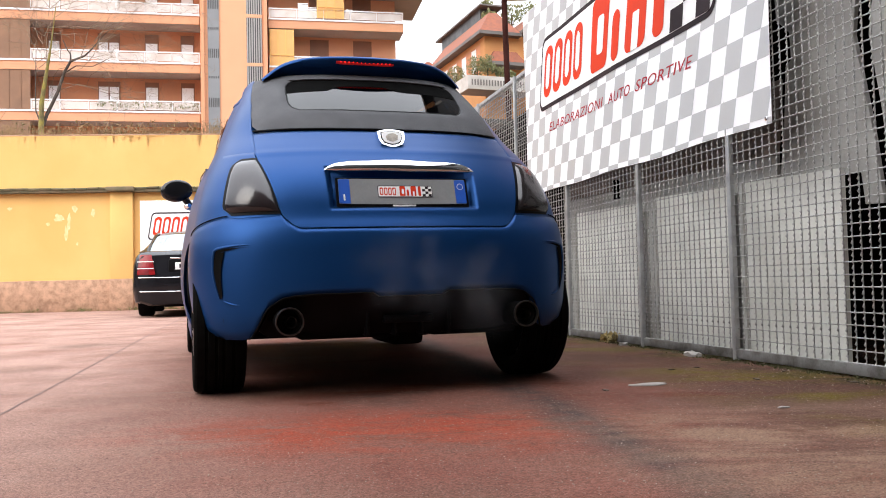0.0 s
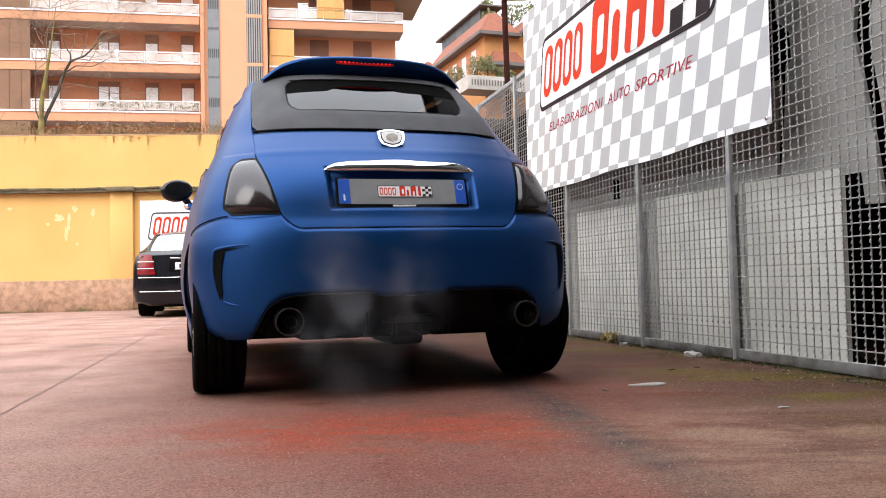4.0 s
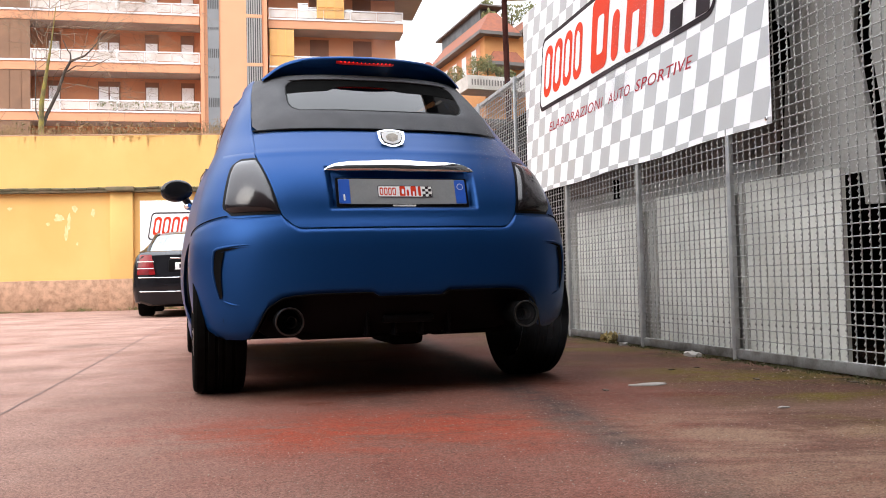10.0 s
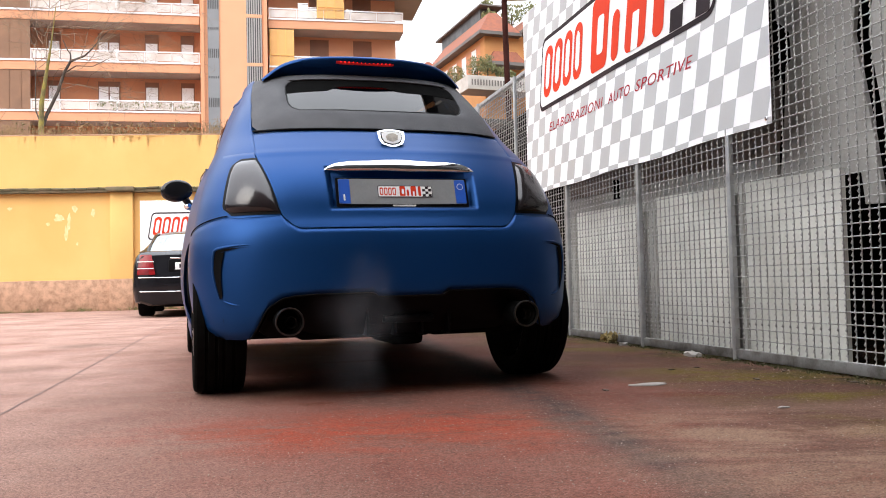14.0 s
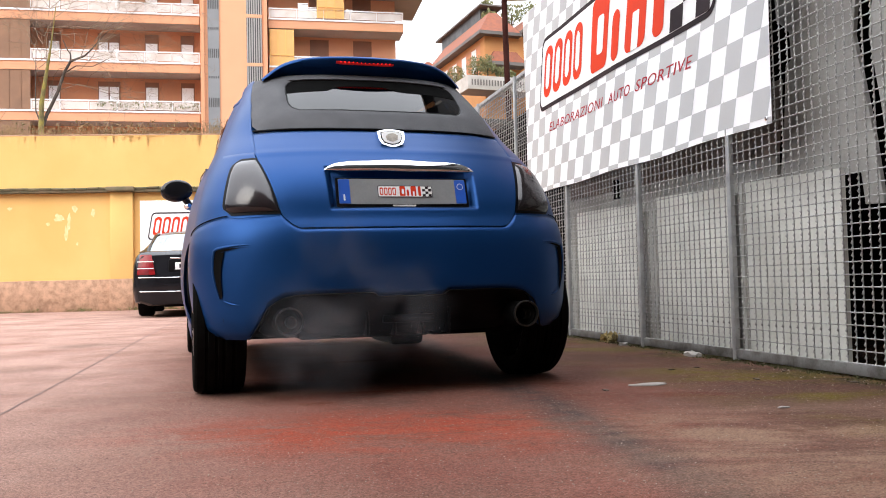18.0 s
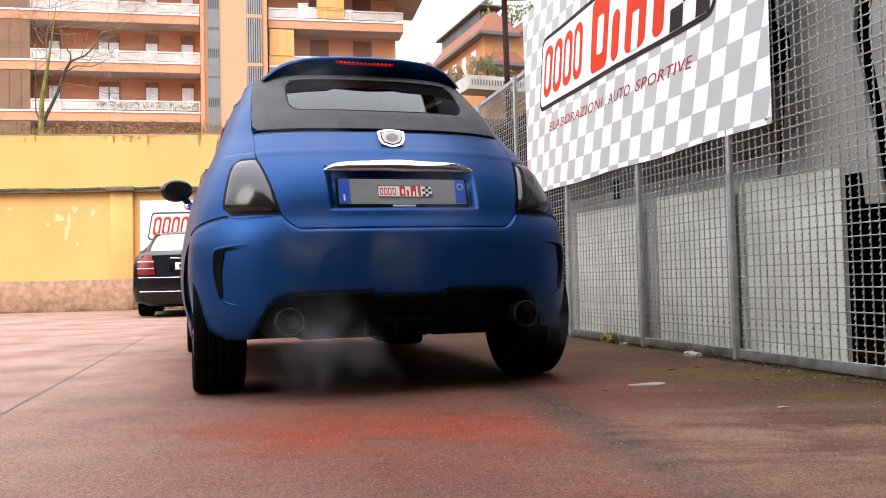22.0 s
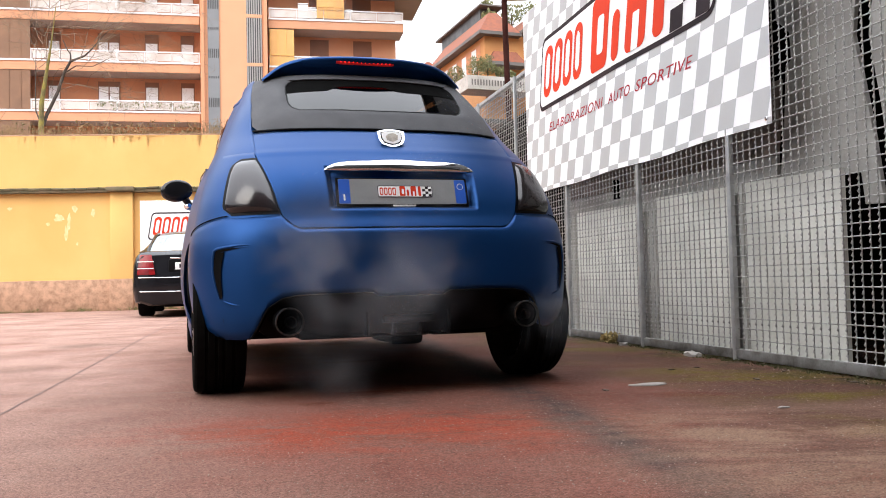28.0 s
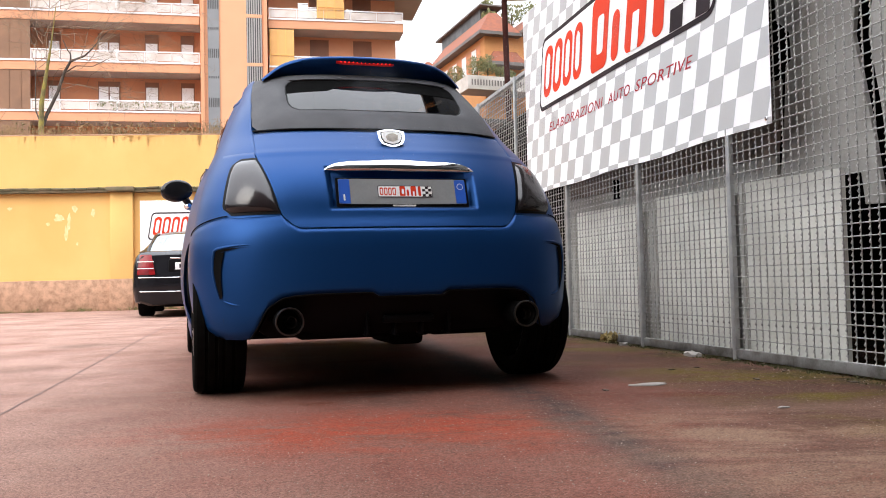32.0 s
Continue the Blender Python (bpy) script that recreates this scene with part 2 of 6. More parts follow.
    hv.inputs["Saturation"].default_value = 1.0
    l.new(base, hv.inputs["Color"])
    base = hv.outputs["Color"]
    l.new(base, bs.inputs["Base Color"])
    l.new(rng(tex(0.9, 6), 0.35, 0.68, 0.55, 0.80), bs.inputs["Roughness"])
    bs.inputs["Specular IOR Level"].default_value = 0.02
    bp = n.new("ShaderNodeBump")
    bp.inputs["Strength"].default_value, bp.inputs["Distance"].default_value = 0.8, 0.005
    l.new(grain, bp.inputs["Height"])
    l.new(bp.outputs["Normal"], bs.inputs["Normal"])
    return m


M_GROUND = ground_mat()


# ---------- mesh tools ----------
def mesh_of(name, bm, material, smooth=None):
    me = bpy.data.meshes.new(name)
    bmesh.ops.recalc_face_normals(bm, faces=bm.faces)
    if smooth is not None:
        for f in bm.faces:
            f.smooth = True
        for e in bm.edges:
            e.smooth = len(e.link_faces) < 2 or e.calc_face_angle(0) < radians(smooth)
    bm.to_mesh(me)
    bm.free()
    for x in (material if isinstance(material, (list, tuple)) else [material]):
        me.materials.append(x)
    return me


def part(name, bm, material, parent, label="", smooth=35):
    ob = new(name, mesh_of(name, bm, material, smooth))
    ob.parent = parent
    return tagged(ob, label)


def same(name, me, parent, m=None):
    """One more piece on a shared mesh."""
    ob = new(name, me)
    ob.parent = parent
    if m is not None:
        ob.matrix_basis = m
    return ob


def thing(name, label, category, m=None, group="", kind=""):
    ob = new(name)
    ob.empty_display_size = 0.1
    if m is not None:
        ob.matrix_basis = m
    return tagged(ob, label, category, group, kind)


def box(bm, x0, x1, y0, y1, z0, z1, bevel=0.0, m=None):
    vs = [bm.verts.new((x, y, z)) for x in (x0, x1) for y in (y0, y1) for z in (z0, z1)]
    fs = [bm.faces.new([vs[i] for i in f]) for f in ((0, 1, 3, 2), (4, 6, 7, 5), (0, 4, 5, 1), (2, 3, 7, 6), (0, 2, 6, 4), (1, 5, 7, 3))]
    if m is not None:
        bmesh.ops.transform(bm, matrix=m, verts=vs)
    if bevel:
        bmesh.ops.bevel(bm, geom=list({e for f in fs for e in f.edges}), offset=bevel, segments=2, affect="EDGES", profile=0.5)
    return bm


def boxed(x0, x1, y0, y1, z0, z1, bevel=0.0):
    return box(bmesh.new(), x0, x1, y0, y1, z0, z1, bevel)


def tube(bm, pts, radii, seg=8, caps=True, close=False):
    """A tube along points; radii: one or one a point."""
    pts = [Vector(q) for q in pts]
    if not isinstance(radii, (list, tuple)):
        radii = [radii] * len(pts)
    rings = []
    ref = None
    for i, q in enumerate(pts):
        a, b = pts[i - 1 if close or i else 0], pts[(i + 1) % len(pts) if close else min(i + 1, len(pts) - 1)]
        d = (b - a).normalized()
        if ref is None:
            ref = Vector((0, 0, 1)) if abs(d.z) < 0.9 else Vector((1, 0, 0))
        u = d.cross(ref).normalized()
        v = u.cross(d).normalized()
        ref = v
        rings.append([bm.verts.new(q + (u * math.cos(k * math.tau / seg) + v * math.sin(k * math.tau / seg)) * radii[i]) for k in range(seg)])
    count = len(rings)
    for i in range(count if close else count - 1):
        r, s = rings[i], rings[(i + 1) % count]
        for k in range(seg):
            bm.faces.new((r[k], r[(k + 1) % seg], s[(k + 1) % seg], s[k]))
    if caps and not close:
        bm.faces.new(rings[0])
        bm.faces.new(rings[-1])
    return bm


def lathe(bm, prof, m, seg=32):
    """Turn a profile of (radius, along) about the local x axis of m."""
    rings = [[bm.verts.new(m @ Vector((h, r * math.cos(k * math.tau / seg), r * math.sin(k * math.tau / seg)))) for k in range(seg)] for r, h in prof]
    for r, s in zip(rings, rings[1:]):
        for k in range(seg):
            bm.faces.new((r[k], r[(k + 1) % seg], s[(k + 1) % seg], s[k]))
    return bm


def sheet(bm, rows, thick=0.0, inward=(0, 1, 0)):
    """A grid of points as a surface; with thick its rim turns inward by that depth."""
    vs = [[bm.verts.new(q) for q in row] for row in rows]
    for a, b in zip(vs, vs[1:]):
        for k in range(len(a) - 1):
            quad = [a[k], a[k + 1], b[k + 1], b[k]]
            if len({tuple(round(c, 6) for c in v.co) for v in quad}) == 4:
                bm.faces.new(quad)
            else:
                uniq = []
                for v in quad:
                    if all((v.co - w.co).length > 1e-5 for w in uniq):
                        uniq.append(v)
                if len(uniq) == 3:
                    bm.faces.new(uniq)
    if thick:
        d = Vector(inward) * thick
        rim = vs[0] + [r[-1] for r in vs[1:]] + vs[-1][-2::-1] + [r[0] for r in vs[-2:0:-1]]
        low = [bm.verts.new(v.co + d) for v in rim]
        for i in range(len(rim)):
            j = (i + 1) % len(rim)
            if (rim[i].co - rim[j].co).length > 1e-5:
                bm.faces.new((rim[i], rim[j], low[j], low[i]))
    return bm


def lerp_table(table, z):
    """Smooth reading of a table of (z, value, ...) rows."""
    if z <= table[0][0]:
        return table[0][1:]
    for i in range(len(table) - 1):
        a, b = table[i], table[i + 1]
        if z <= b[0]:
            p0, p3 = table[max(i - 1, 0)], table[min(i + 2, len(table) - 1)]
            t = (z - a[0]) / (b[0] - a[0])
            out = []
            for k in range(1, len(a)):
                m1 = (b[k] - p0[k]) / max(b[0] - p0[0], 1e-6) * (b[0] - a[0])
                m2 = (p3[k] - a[k]) / max(p3[0] - a[0], 1e-6) * (b[0] - a[0])
                out.append((2 * t ** 3 - 3 * t ** 2 + 1) * a[k] + (t ** 3 - 2 * t ** 2 + t) * m1 + (3 * t ** 2 - 2 * t ** 3) * b[k] + (t ** 3 - t ** 2) * m2)
            return tuple(out)
    return table[-1][1:]


def clump(bm, centre, size, count, leaf, seed=0, flat=0.0):
    """Small folded leaves scattered in an uneven ball."""
    rnd = random.Random(seed)
    for _ in range(count):
        while True:
            q = Vector((rnd.uniform(-1, 1), rnd.uniform(-1, 1), rnd.uniform(-1, 1)))
            if q.length < 1 and noise.noise(q * 1.7 + Vector((seed * 3.1, 0, 0))) > -0.15:
                break
        p = Vector(centre) + Vector((q.x * size[0], q.y * size[1], q.z * size[2]))
        r = Euler((rnd.uniform(0, 6), rnd.uniform(0, 6), rnd.uniform(0, 6))).to_matrix()
        l = leaf * rnd.uniform(0.6, 1.3)
        vs = [bm.verts.new(p + r @ Vector(v)) for v in ((-l, 0, 0), (0, -l * 0.5, l * 0.15), (l, 0, 0), (0, l * 0.5, l * 0.15))]
        bm.faces.new((vs[0], vs[1], vs[2]))
        bm.faces.new((vs[0], vs[2], vs[3]))


# frames of reference: fence line, yard wall, apartment house, the two cars
FENCE = pose(2.452, 0.6157, 0, 0, 0, 104.098)
WALL = pose(-1.650, 18.549, 0, 0, 0, 5.083)
HOUSE = pose(-13.5, 51.0, 0, 0, 0, 11.0)
CAR = pose(-0.294, 3.756, 0, 0, 0, 17.556)
SALOON = pose(-4.18, 14.03, 0, 0, 0, 15.5)


# ---------- ground ----------
def polygon_slab(bm, pts, y0, y1):
    """A flat board with a given outline in (x, z), from depth y0 to y1."""
    a = [bm.verts.new((x, y0, z)) for x, z in pts]
    b = [bm.verts.new((x, y1, z)) for x, z in pts]
    bm.faces.new(a)
    bm.faces.new(b[::-1])
    for i in range(len(pts)):
        j = (i + 1) % len(pts)
        bm.faces.new((a[i], b[i], b[j], a[j]))
    return bm


def build_ground():
    bm = bmesh.new()
    cuts = [-900, -300, -100, -40, -20, -10, -5, 0, 5, 10, 20, 40, 100, 300, 900]
    vs = [[bm.verts.new((x, y, 0)) for x in cuts] for y in cuts]
    for i in range(len(cuts) - 1):
        for j in range(len(cuts) - 1):
            bm.faces.new((vs[i][j], vs[i][j + 1], vs[i + 1][j + 1], vs[i + 1][j]))
    ground = tagged(new("ground", mesh_of("ground", bm, M_GROUND)), "worn red coated asphalt yard, stained, paler away from the fence", "ground", kind="structure")
    joint = mat("joint_tar", (0.085, 0.042, 0.034), (0.16, 0.085, 0.065), 9, 0.7)
    for a, b, w in (((-1.598, 3.011), (-3.14, 9.279), 0.010), ((-1.598 + 1.10, 3.011 - 4.5), (-1.598, 3.011), 0.010), ((-3.14, 9.279), (-5.1, 17.6), 0.010), ((-9.0, 4.2), (-1.05, 3.52), 0.006), ((-12.0, 8.2), (-2.3, 9.6), 0.012)):
        a, b = Vector((*a, 0)), Vector((*b, 0))
        bm = bmesh.new()
        d = (b - a).normalized()
        s = Vector((-d.y, d.x, 0)) * w / 2
        k = 40
        rows = []
        for i in range(k + 1):
            q = a.lerp(b, i / k) + Vector((noise.noise((i * 0.7, w * 90, 0)), 0, 0)) * 0.006
            rows.append([q - s + Vector((0, 0, 0.0015)), q + s + Vector((0, 0, 0.0015))])
        sheet(bm, rows)
        part("joint", bm, joint, ground)


build_ground()


# ---------- yard wall ----------
def build_wall():
    wall = thing("wall_back", "yellow stucco yard wall with pink granite plinth and tiled ledge", "wall", WALL, kind="structure")
    part("stucco", boxed(-22, 8, 0.0, 0.35, 0.66, 2.60), M_YELLOW, wall, "stained yellow stucco")
    part("upper_stucco", boxed(-22, 8, 0.02, 0.35, 2.62, 3.80), M_YELLOW, wall, "streaked yellow stucco")
    part("plinth", boxed(-22, 8, -0.05, 0.30, 0.0, 0.675, 0.01), M_PINK, wall, "rough pink granite plinth")
    for x0 in (-5.53, -13.0, 2.0):
        part("pilaster", boxed(x0, x0 + 0.47, -0.11, 0.0, 0.68, 2.55, 0.006), M_YELLOW, wall, "yellow stucco pilaster")
        part("pilaster_base", boxed(x0 - 0.01, x0 + 0.48, -0.17, -0.05, 0.0, 0.68, 0.01), M_PINK, wall)
        part("ledge_cap", boxed(x0 - 0.06, x0 + 0.53, -0.24, 0.02, 2.56, 2.66, 0.02), M_TILE, wall)
    part("ledge", boxed(-22, 8, -0.13, 0.05, 2.545, 2.62, 0.015), M_TILE, wall, "weathered mossy ledge")
    tile = mesh_of("tile", box(bmesh.new(), 0.005, 0.245, -0.15, 0.03, 0.0, 0.045, 0.012), M_TILE, 40)
    for i in range(70):
        same("tile", tile, wall, pose(-15 + i * 0.25, 0.0, 2.622 + random.uniform(-0.006, 0.006), random.uniform(6, 11), random.uniform(-1.5, 1.5), 0))
    part("coping", boxed(-22, 8, 0.022, 0.40, 3.802, 3.83, 0.008), M_PINK, wall, "thin worn coping")
    # brown corner strips beside the pilasters: dirt and the corner's shade in one colour
    dirt_shade = mat("corner_dirt_and_shade", (0.36, 0.20, 0.08), (0.28, 0.16, 0.07), 6, 0.9)
    for x0 in (-5.53, -13.0):
        part("joint", boxed(x0 - 0.012, x0 - 0.001, -0.012, -0.001, 0.68, 2.54), dirt_shade, wall)
        part("joint", boxed(x0 - 0.022, x0 - 0.011, -0.062, -0.051, 0.02, 0.67), dirt_shade, wall)
    # whitewash splashes and run marks
    splash = mat("whitewash_splash", (0.86, 0.68, 0.40), (0.80, 0.53, 0.21), 9, 0.9)
    rnd = random.Random(21)
    for cx, cz, rx, rz in ((-6.42, 1.93, 0.045, 0.26), (-6.62, 2.02, 0.12, 0.10), (-6.48, 1.70, 0.05, 0.16), (-6.30, 2.22, 0.06, 0.10), (-6.86, 1.88, 0.05, 0.05), (-5.92, 2.12, 0.05, 0.10), (-7.65, 2.23, 0.06, 0.04), (-6.25, 1.45, 0.03, 0.04)):
        bm = bmesh.new()
        k = 16
        ring = [bm.verts.new((cx + rx * rnd.uniform(0.45, 1.15) * math.cos(q * math.tau / k), -0.0025, cz + rz * rnd.uniform(0.5, 1.15) * math.sin(q * math.tau / k))) for q in range(k)]
        mid = bm.verts.new((cx, -0.004, cz))
        for q in range(k):
            bm.faces.new((mid, ring[q], ring[(q + 1) % k]))
        part("splash", bm, splash, wall, "pale whitewash splash", smooth=None)
    run = mat("run_stain", (0.70, 0.41, 0.135), (0.77, 0.465, 0.16), 5, 0.9)
    bm = bmesh.new()
    for _ in range(210):
        x, w, h = rnd.uniform(-9, 1), rnd.uniform(0.008, 0.05), abs(rnd.gauss(0.0, 0.17)) + 0.03
        top = 3.79
        a = [bm.verts.new(v) for v in ((x - w, 0.0175, top), (x + w, 0.0175, top), (x + w * 0.5, 0.0175, top - h * 0.7), (x, 0.0175, top - h), (x - w * 0.6, 0.0175, top - h * 0.6))]
        bm.faces.new(a)
    tagged(part("run_marks", bm, run, wall, "brown run marks under the coping", smooth=None), kind="stuff")
    weeds = mat("foot_weeds", (0.10, 0.12, 0.03), (0.20, 0.15, 0.06), 9, 0.9)
    bm = bmesh.new()
    for i in range(48):
        clump(bm, (rnd.uniform(-9.5, -2.5), -0.08 - abs(rnd.gauss(0, 0.06)), 0.02), (0.13, 0.06, rnd.uniform(0.02, 0.07)), 16, 0.022, i)
    tagged(part("foot_weeds", bm, weeds, wall, "weeds and moss along the wall's foot", smooth=None), kind="stuff")
    # closing walls out of view, added to shade the yard and show in reflections
    side = thing("wall_left", "unseen dark wall added left of the yard to limit light", "wall", kind="structure")
    part("stucco", boxed(-16.3, -16.0, -9, 17, 0, 4.5), M_UNSEEN, side)
    # unseen block behind the camera, sized for the car's shade and reflections
    back = thing("wall_near", "unseen dark block behind the camera that shades the car", "wall", kind="structure")
    part("stucco", boxed(-4.6, 8, -6.5, -2.6, 0, 13.0), M_UNSEEN, back)
    part("low_wall", boxed(-16, -4.6, -6.3, -6, 0, 3.8), M_SHEETD, back)
    # unseen; its upper bands are set for the rear window's reflection
    right = thing("wall_right", "unseen tall dark wall beyond the fence, mirrored in the rear window", "wall", FENCE, kind="structure")
    part("render", boxed(-10, 6.95, -2.0, -1.7, 0, 5.2), M_UNSEEN, right, "unseen dark lower wall")
    part("upper_storey", boxed(-10, 9.4, -2.3, -1.7, 5.202, 8.0), M_UNSEEN, right, "unseen dark upper block for the window reflection")
    part("frieze", boxed(-10, 9.4, -2.3, -1.72, 8.002, 9.55), M_DARK, right, "unseen near-black band for the window reflection")
    part("gutter", boxed(-10, 9.4, -2.3, -1.66, 9.552, 9.70, 0.02), M_WHITE, right, "unseen white strip for a bright line in the window reflection")


build_wall()


# ---------- fence ----------
POSTS = [0.85, 1.80, 2.70, 3.84, 4.85, 6.02, 7.18, 8.35, 9.52, 10.69, 11.86, 13.03, 14.2, 15.37, 16.54, 17.71]
FENCE_TOP = 2.30


def strand(verts, faces, pts, r):
    """A four-sided wire along points (place, upright or level, thickness)."""
    base = len(verts)
    for q, ax, k_r in pts:
        for k in range(4):
            c, s2 = math.cos(k * math.tau / 4 + 0.78) * r * k_r, math.sin(k * math.tau / 4 + 0.78) * r * k_r
            verts.append((q[0] + c, q[1] + s2, q[2]) if ax else (q[0], q[1] + c, q[2] + s2))
    for i in range(len(pts) - 1):
        for k in range(4):
            faces.append((base + i * 4 + k, base + i * 4 + (k + 1) % 4, base + (i + 1) * 4 + (k + 1) % 4, base + (i + 1) * 4 + k))


def wire_mesh(name, verts, faces):
    me = bpy.data.meshes.new(name)
    me.from_pydata(verts, [], faces)
    me.materials.append(M_WIRE)
    me.shade_smooth()
    return me


def build_fence():
    fence = thing("fence", "galvanised steel fence of crimped square wire mesh", "fence", FENCE, kind="structure")
    post = mesh_of("post", boxed(-0.017, 0.017, 0.0, 0.028, 0.0, FENCE_TOP, 0.004), M_GALV, 40)
    for s in POSTS:
        same("post", post, fence, pose(s, 0, 0))
    for a, b in zip(POSTS, POSTS[1:]):
        part("bottom_rail", boxed(a + 0.018, b - 0.018, -0.004, 0.026, 0.010, 0.058, 0.004), M_RAIL, fence)
        part("top_rail", boxed(a + 0.021, b - 0.021, -0.030, 0.008, FENCE_TOP - 0.042, FENCE_TOP, 0.004), M_GALV, fence)
        bm = bmesh.new()
        pitch, fine, single = 0.053, a < 8, 2.6 < a < 7
        r = 0.0035
        if fine or a < 11:
            z0, z1 = 0.06, FENCE_TOP - 0.04
            rows = int((z1 - z0) / pitch) + 1
            first = 0.058
            n = int((b - a - 0.05) / pitch)
            start = a + (b - a - (n - 1) * pitch) / 2
            m = max(3, int((b - a) / 0.2))
            if fine:
                upright = []
                for j in range(rows):
                    for q in range(6):
                        upright.append((((0.0006, 0, -0.0006)[q % 3], 0.012 + (0.0017, 0, -0.0017)[q % 3], first + j * pitch + pitch * q / 6), 1, (1.7, 1.05, 0.55)[q % 3]))
                upright.append(((0, 0.012, z1), 1, 1))
            else:
                upright = [((0, 0.012, z0), 1, 1), ((0, 0.012, z1), 1, 1)]
            level = [((a + 0.02 + (b - a - 0.04) * k / m, 0.012, math.sin(k * 1.7) * 0.0009), 0, 1.0) for k in range(m + 1)]
            places = [(upright, start + i * pitch + random.uniform(-0.0015, 0.0015), 0.0) for i in range(n)]
            places += [(level, 0.0, first + j * pitch + random.uniform(-0.001, 0.001)) for j in range(rows)]
            if single:
                meshes = {}
                for pts in (upright, level):
                    verts, faces = [], []
                    strand(verts, faces, pts, r)
                    meshes[id(pts)] = wire_mesh("wire", verts, faces)
                for pts, x, z in places:
                    same("wire", meshes[id(pts)], fence, pose(x, 0, z))
            else:
                verts, faces = [], []
                for pts, x, z in places:
                    strand(verts, faces, [((q[0] + x, q[1], q[2] + z), ax, k_r) for q, ax, k_r in pts], r)
                tagged(same("wire_mesh", wire_mesh("wire_mesh", verts, faces), fence), kind="stuff")
        else:
            for j in range(int(FENCE_TOP / pitch)):
                box(bm, a + 0.02, b - 0.02, 0.010, 0.014, 0.06 + j * pitch, 0.065 + j * pitch)
            for i in range(int((b - a) / pitch)):
                box(bm, a + 0.03 + i * pitch, a + 0.035 + i * pitch, 0.010, 0.014, 0.05, FENCE_TOP - 0.04)
            tagged(part("wire_mesh", bm, M_WIRE, fence, smooth=None), kind="stuff")


build_fence()


def board(name, label, category, pts, y0, y1, material, group=""):
    ob = thing(name, label, category, FENCE, group)
    part("panel", polygon_slab(bmesh.new(), pts, y0, y1), material, ob, smooth=None)
    return ob


def build_behind_fence():
    y = -0.16
    for a, b, z in ((5.22, 6.26, 0.945), (4.12, 4.95, 0.936), (3.245, 3.98, 0.915)):
        ob = board("leaning_panel", "pale grey painted sheet panel standing behind the fence", "panel", [(a, 0.01), (b, 0.01), (b, z + 0.02), (a, z)], y - 0.03, y, M_SHEET, "panels behind the fence")
        part("edge_strip", polygon_slab(bmesh.new(), [(b + 0.002, 0.01), (b + 0.035, 0.01), (b + 0.035, z + 0.02), (b + 0.002, z + 0.02)], y - 0.03, y + 0.012), M_SHEETD, ob, "dull grey edge strip")
    for pts, m, lab in (([(3.777, 0.92), (3.726, 1.226), (3.700, 1.500), (3.655, 1.530), (3.660, 1.670), (3.760, 1.760), (3.78, 2.1), (3.13, 2.1), (3.213, 1.526), (3.118, 1.07), (3.07, 0.74), (3.182, 0.744), (3.187, 0.787), (3.201, 0.893), (3.36, 0.905)], M_SHEETD, "dull grey sheet with slanted edges behind the fence"),
                        ([(3.119, 1.503), (3.057, 1.134), (3.024, 0.807), (2.3, 0.70), (2.3, 2.0), (3.02, 2.0)], M_SHEETD, "dull grey sheet with slanted edge"),
                        ([(3.80, 0.90), (6.7, 0.90), (6.7, 1.10), (3.80, 1.06)], M_SHEETD, "dull grey sheet band behind the panels"),
                        ([(3.90, 0.01), (6.7, 0.01), (6.7, 0.896), (3.90, 0.896)], M_SHEETD, "dull grey sheet low behind the panels"),
                        ([(3.80, 1.064), (6.7, 1.104), (6.7, 1.45), (3.75, 1.45)], M_FADED, "faded brown board behind the panels")):
        board("rear_sheet", lab, "panel", pts, y - 0.10, y - 0.08, m, "sheets behind the fence")
    latch = thing("shed_latch", "small black latch on the sheets behind the fence", "latch", FENCE)
    part("latch_body", boxed(5.62, 5.68, y - 0.078, y - 0.04, 1.02, 1.16, 0.006), M_DARK, latch)
    # black backing added behind the boards; the gaps' shade is in its colour
    shed = thing("shed", "near-black backing and roof added behind the fence, shade in the colour", "shed", FENCE)
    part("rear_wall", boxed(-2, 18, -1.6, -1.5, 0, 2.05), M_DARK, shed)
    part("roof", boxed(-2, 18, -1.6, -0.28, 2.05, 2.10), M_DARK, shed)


build_behind_fence()


def text_mesh(body, size, bold=0.0, shear=0.0, spacing=1.0):
    """Lettering as a mesh, from the built-in font, in the x-y plane."""
    cu = bpy.data.curves.new("text", "FONT")
    cu.body, cu.size, cu.offset, cu.shear, cu.space_character, cu.extrude = body, size, bold, shear, spacing, 0.0006
    cu.resolution_u = 3
    ob = bpy.data.objects.new("text", cu)
    scene.collection.objects.link(ob)
    bpy.context.view_layer.update()
    me = bpy.data.meshes.new_from_object(ob.evaluated_get(bpy.context.evaluated_depsgraph_get()))
    bpy.data.objects.remove(ob)
    return me


def rounded(x0, x1, z0, z1, r, k=6):
    """Corner points of a rounded rectangle, anticlockwise."""
    pts = []
    for cx, cz, a in ((x1 - r, z0 + r, -90), (x1 - r, z1 - r, 0), (x0 + r, z1 - r, 90), (x0 + r, z0 + r, 180)):
        for i in range(k + 1):
            t = radians(a + 90 * i / k)
            pts.append((cx + r * math.cos(t), cz + r * math.sin(t)))
    return pts


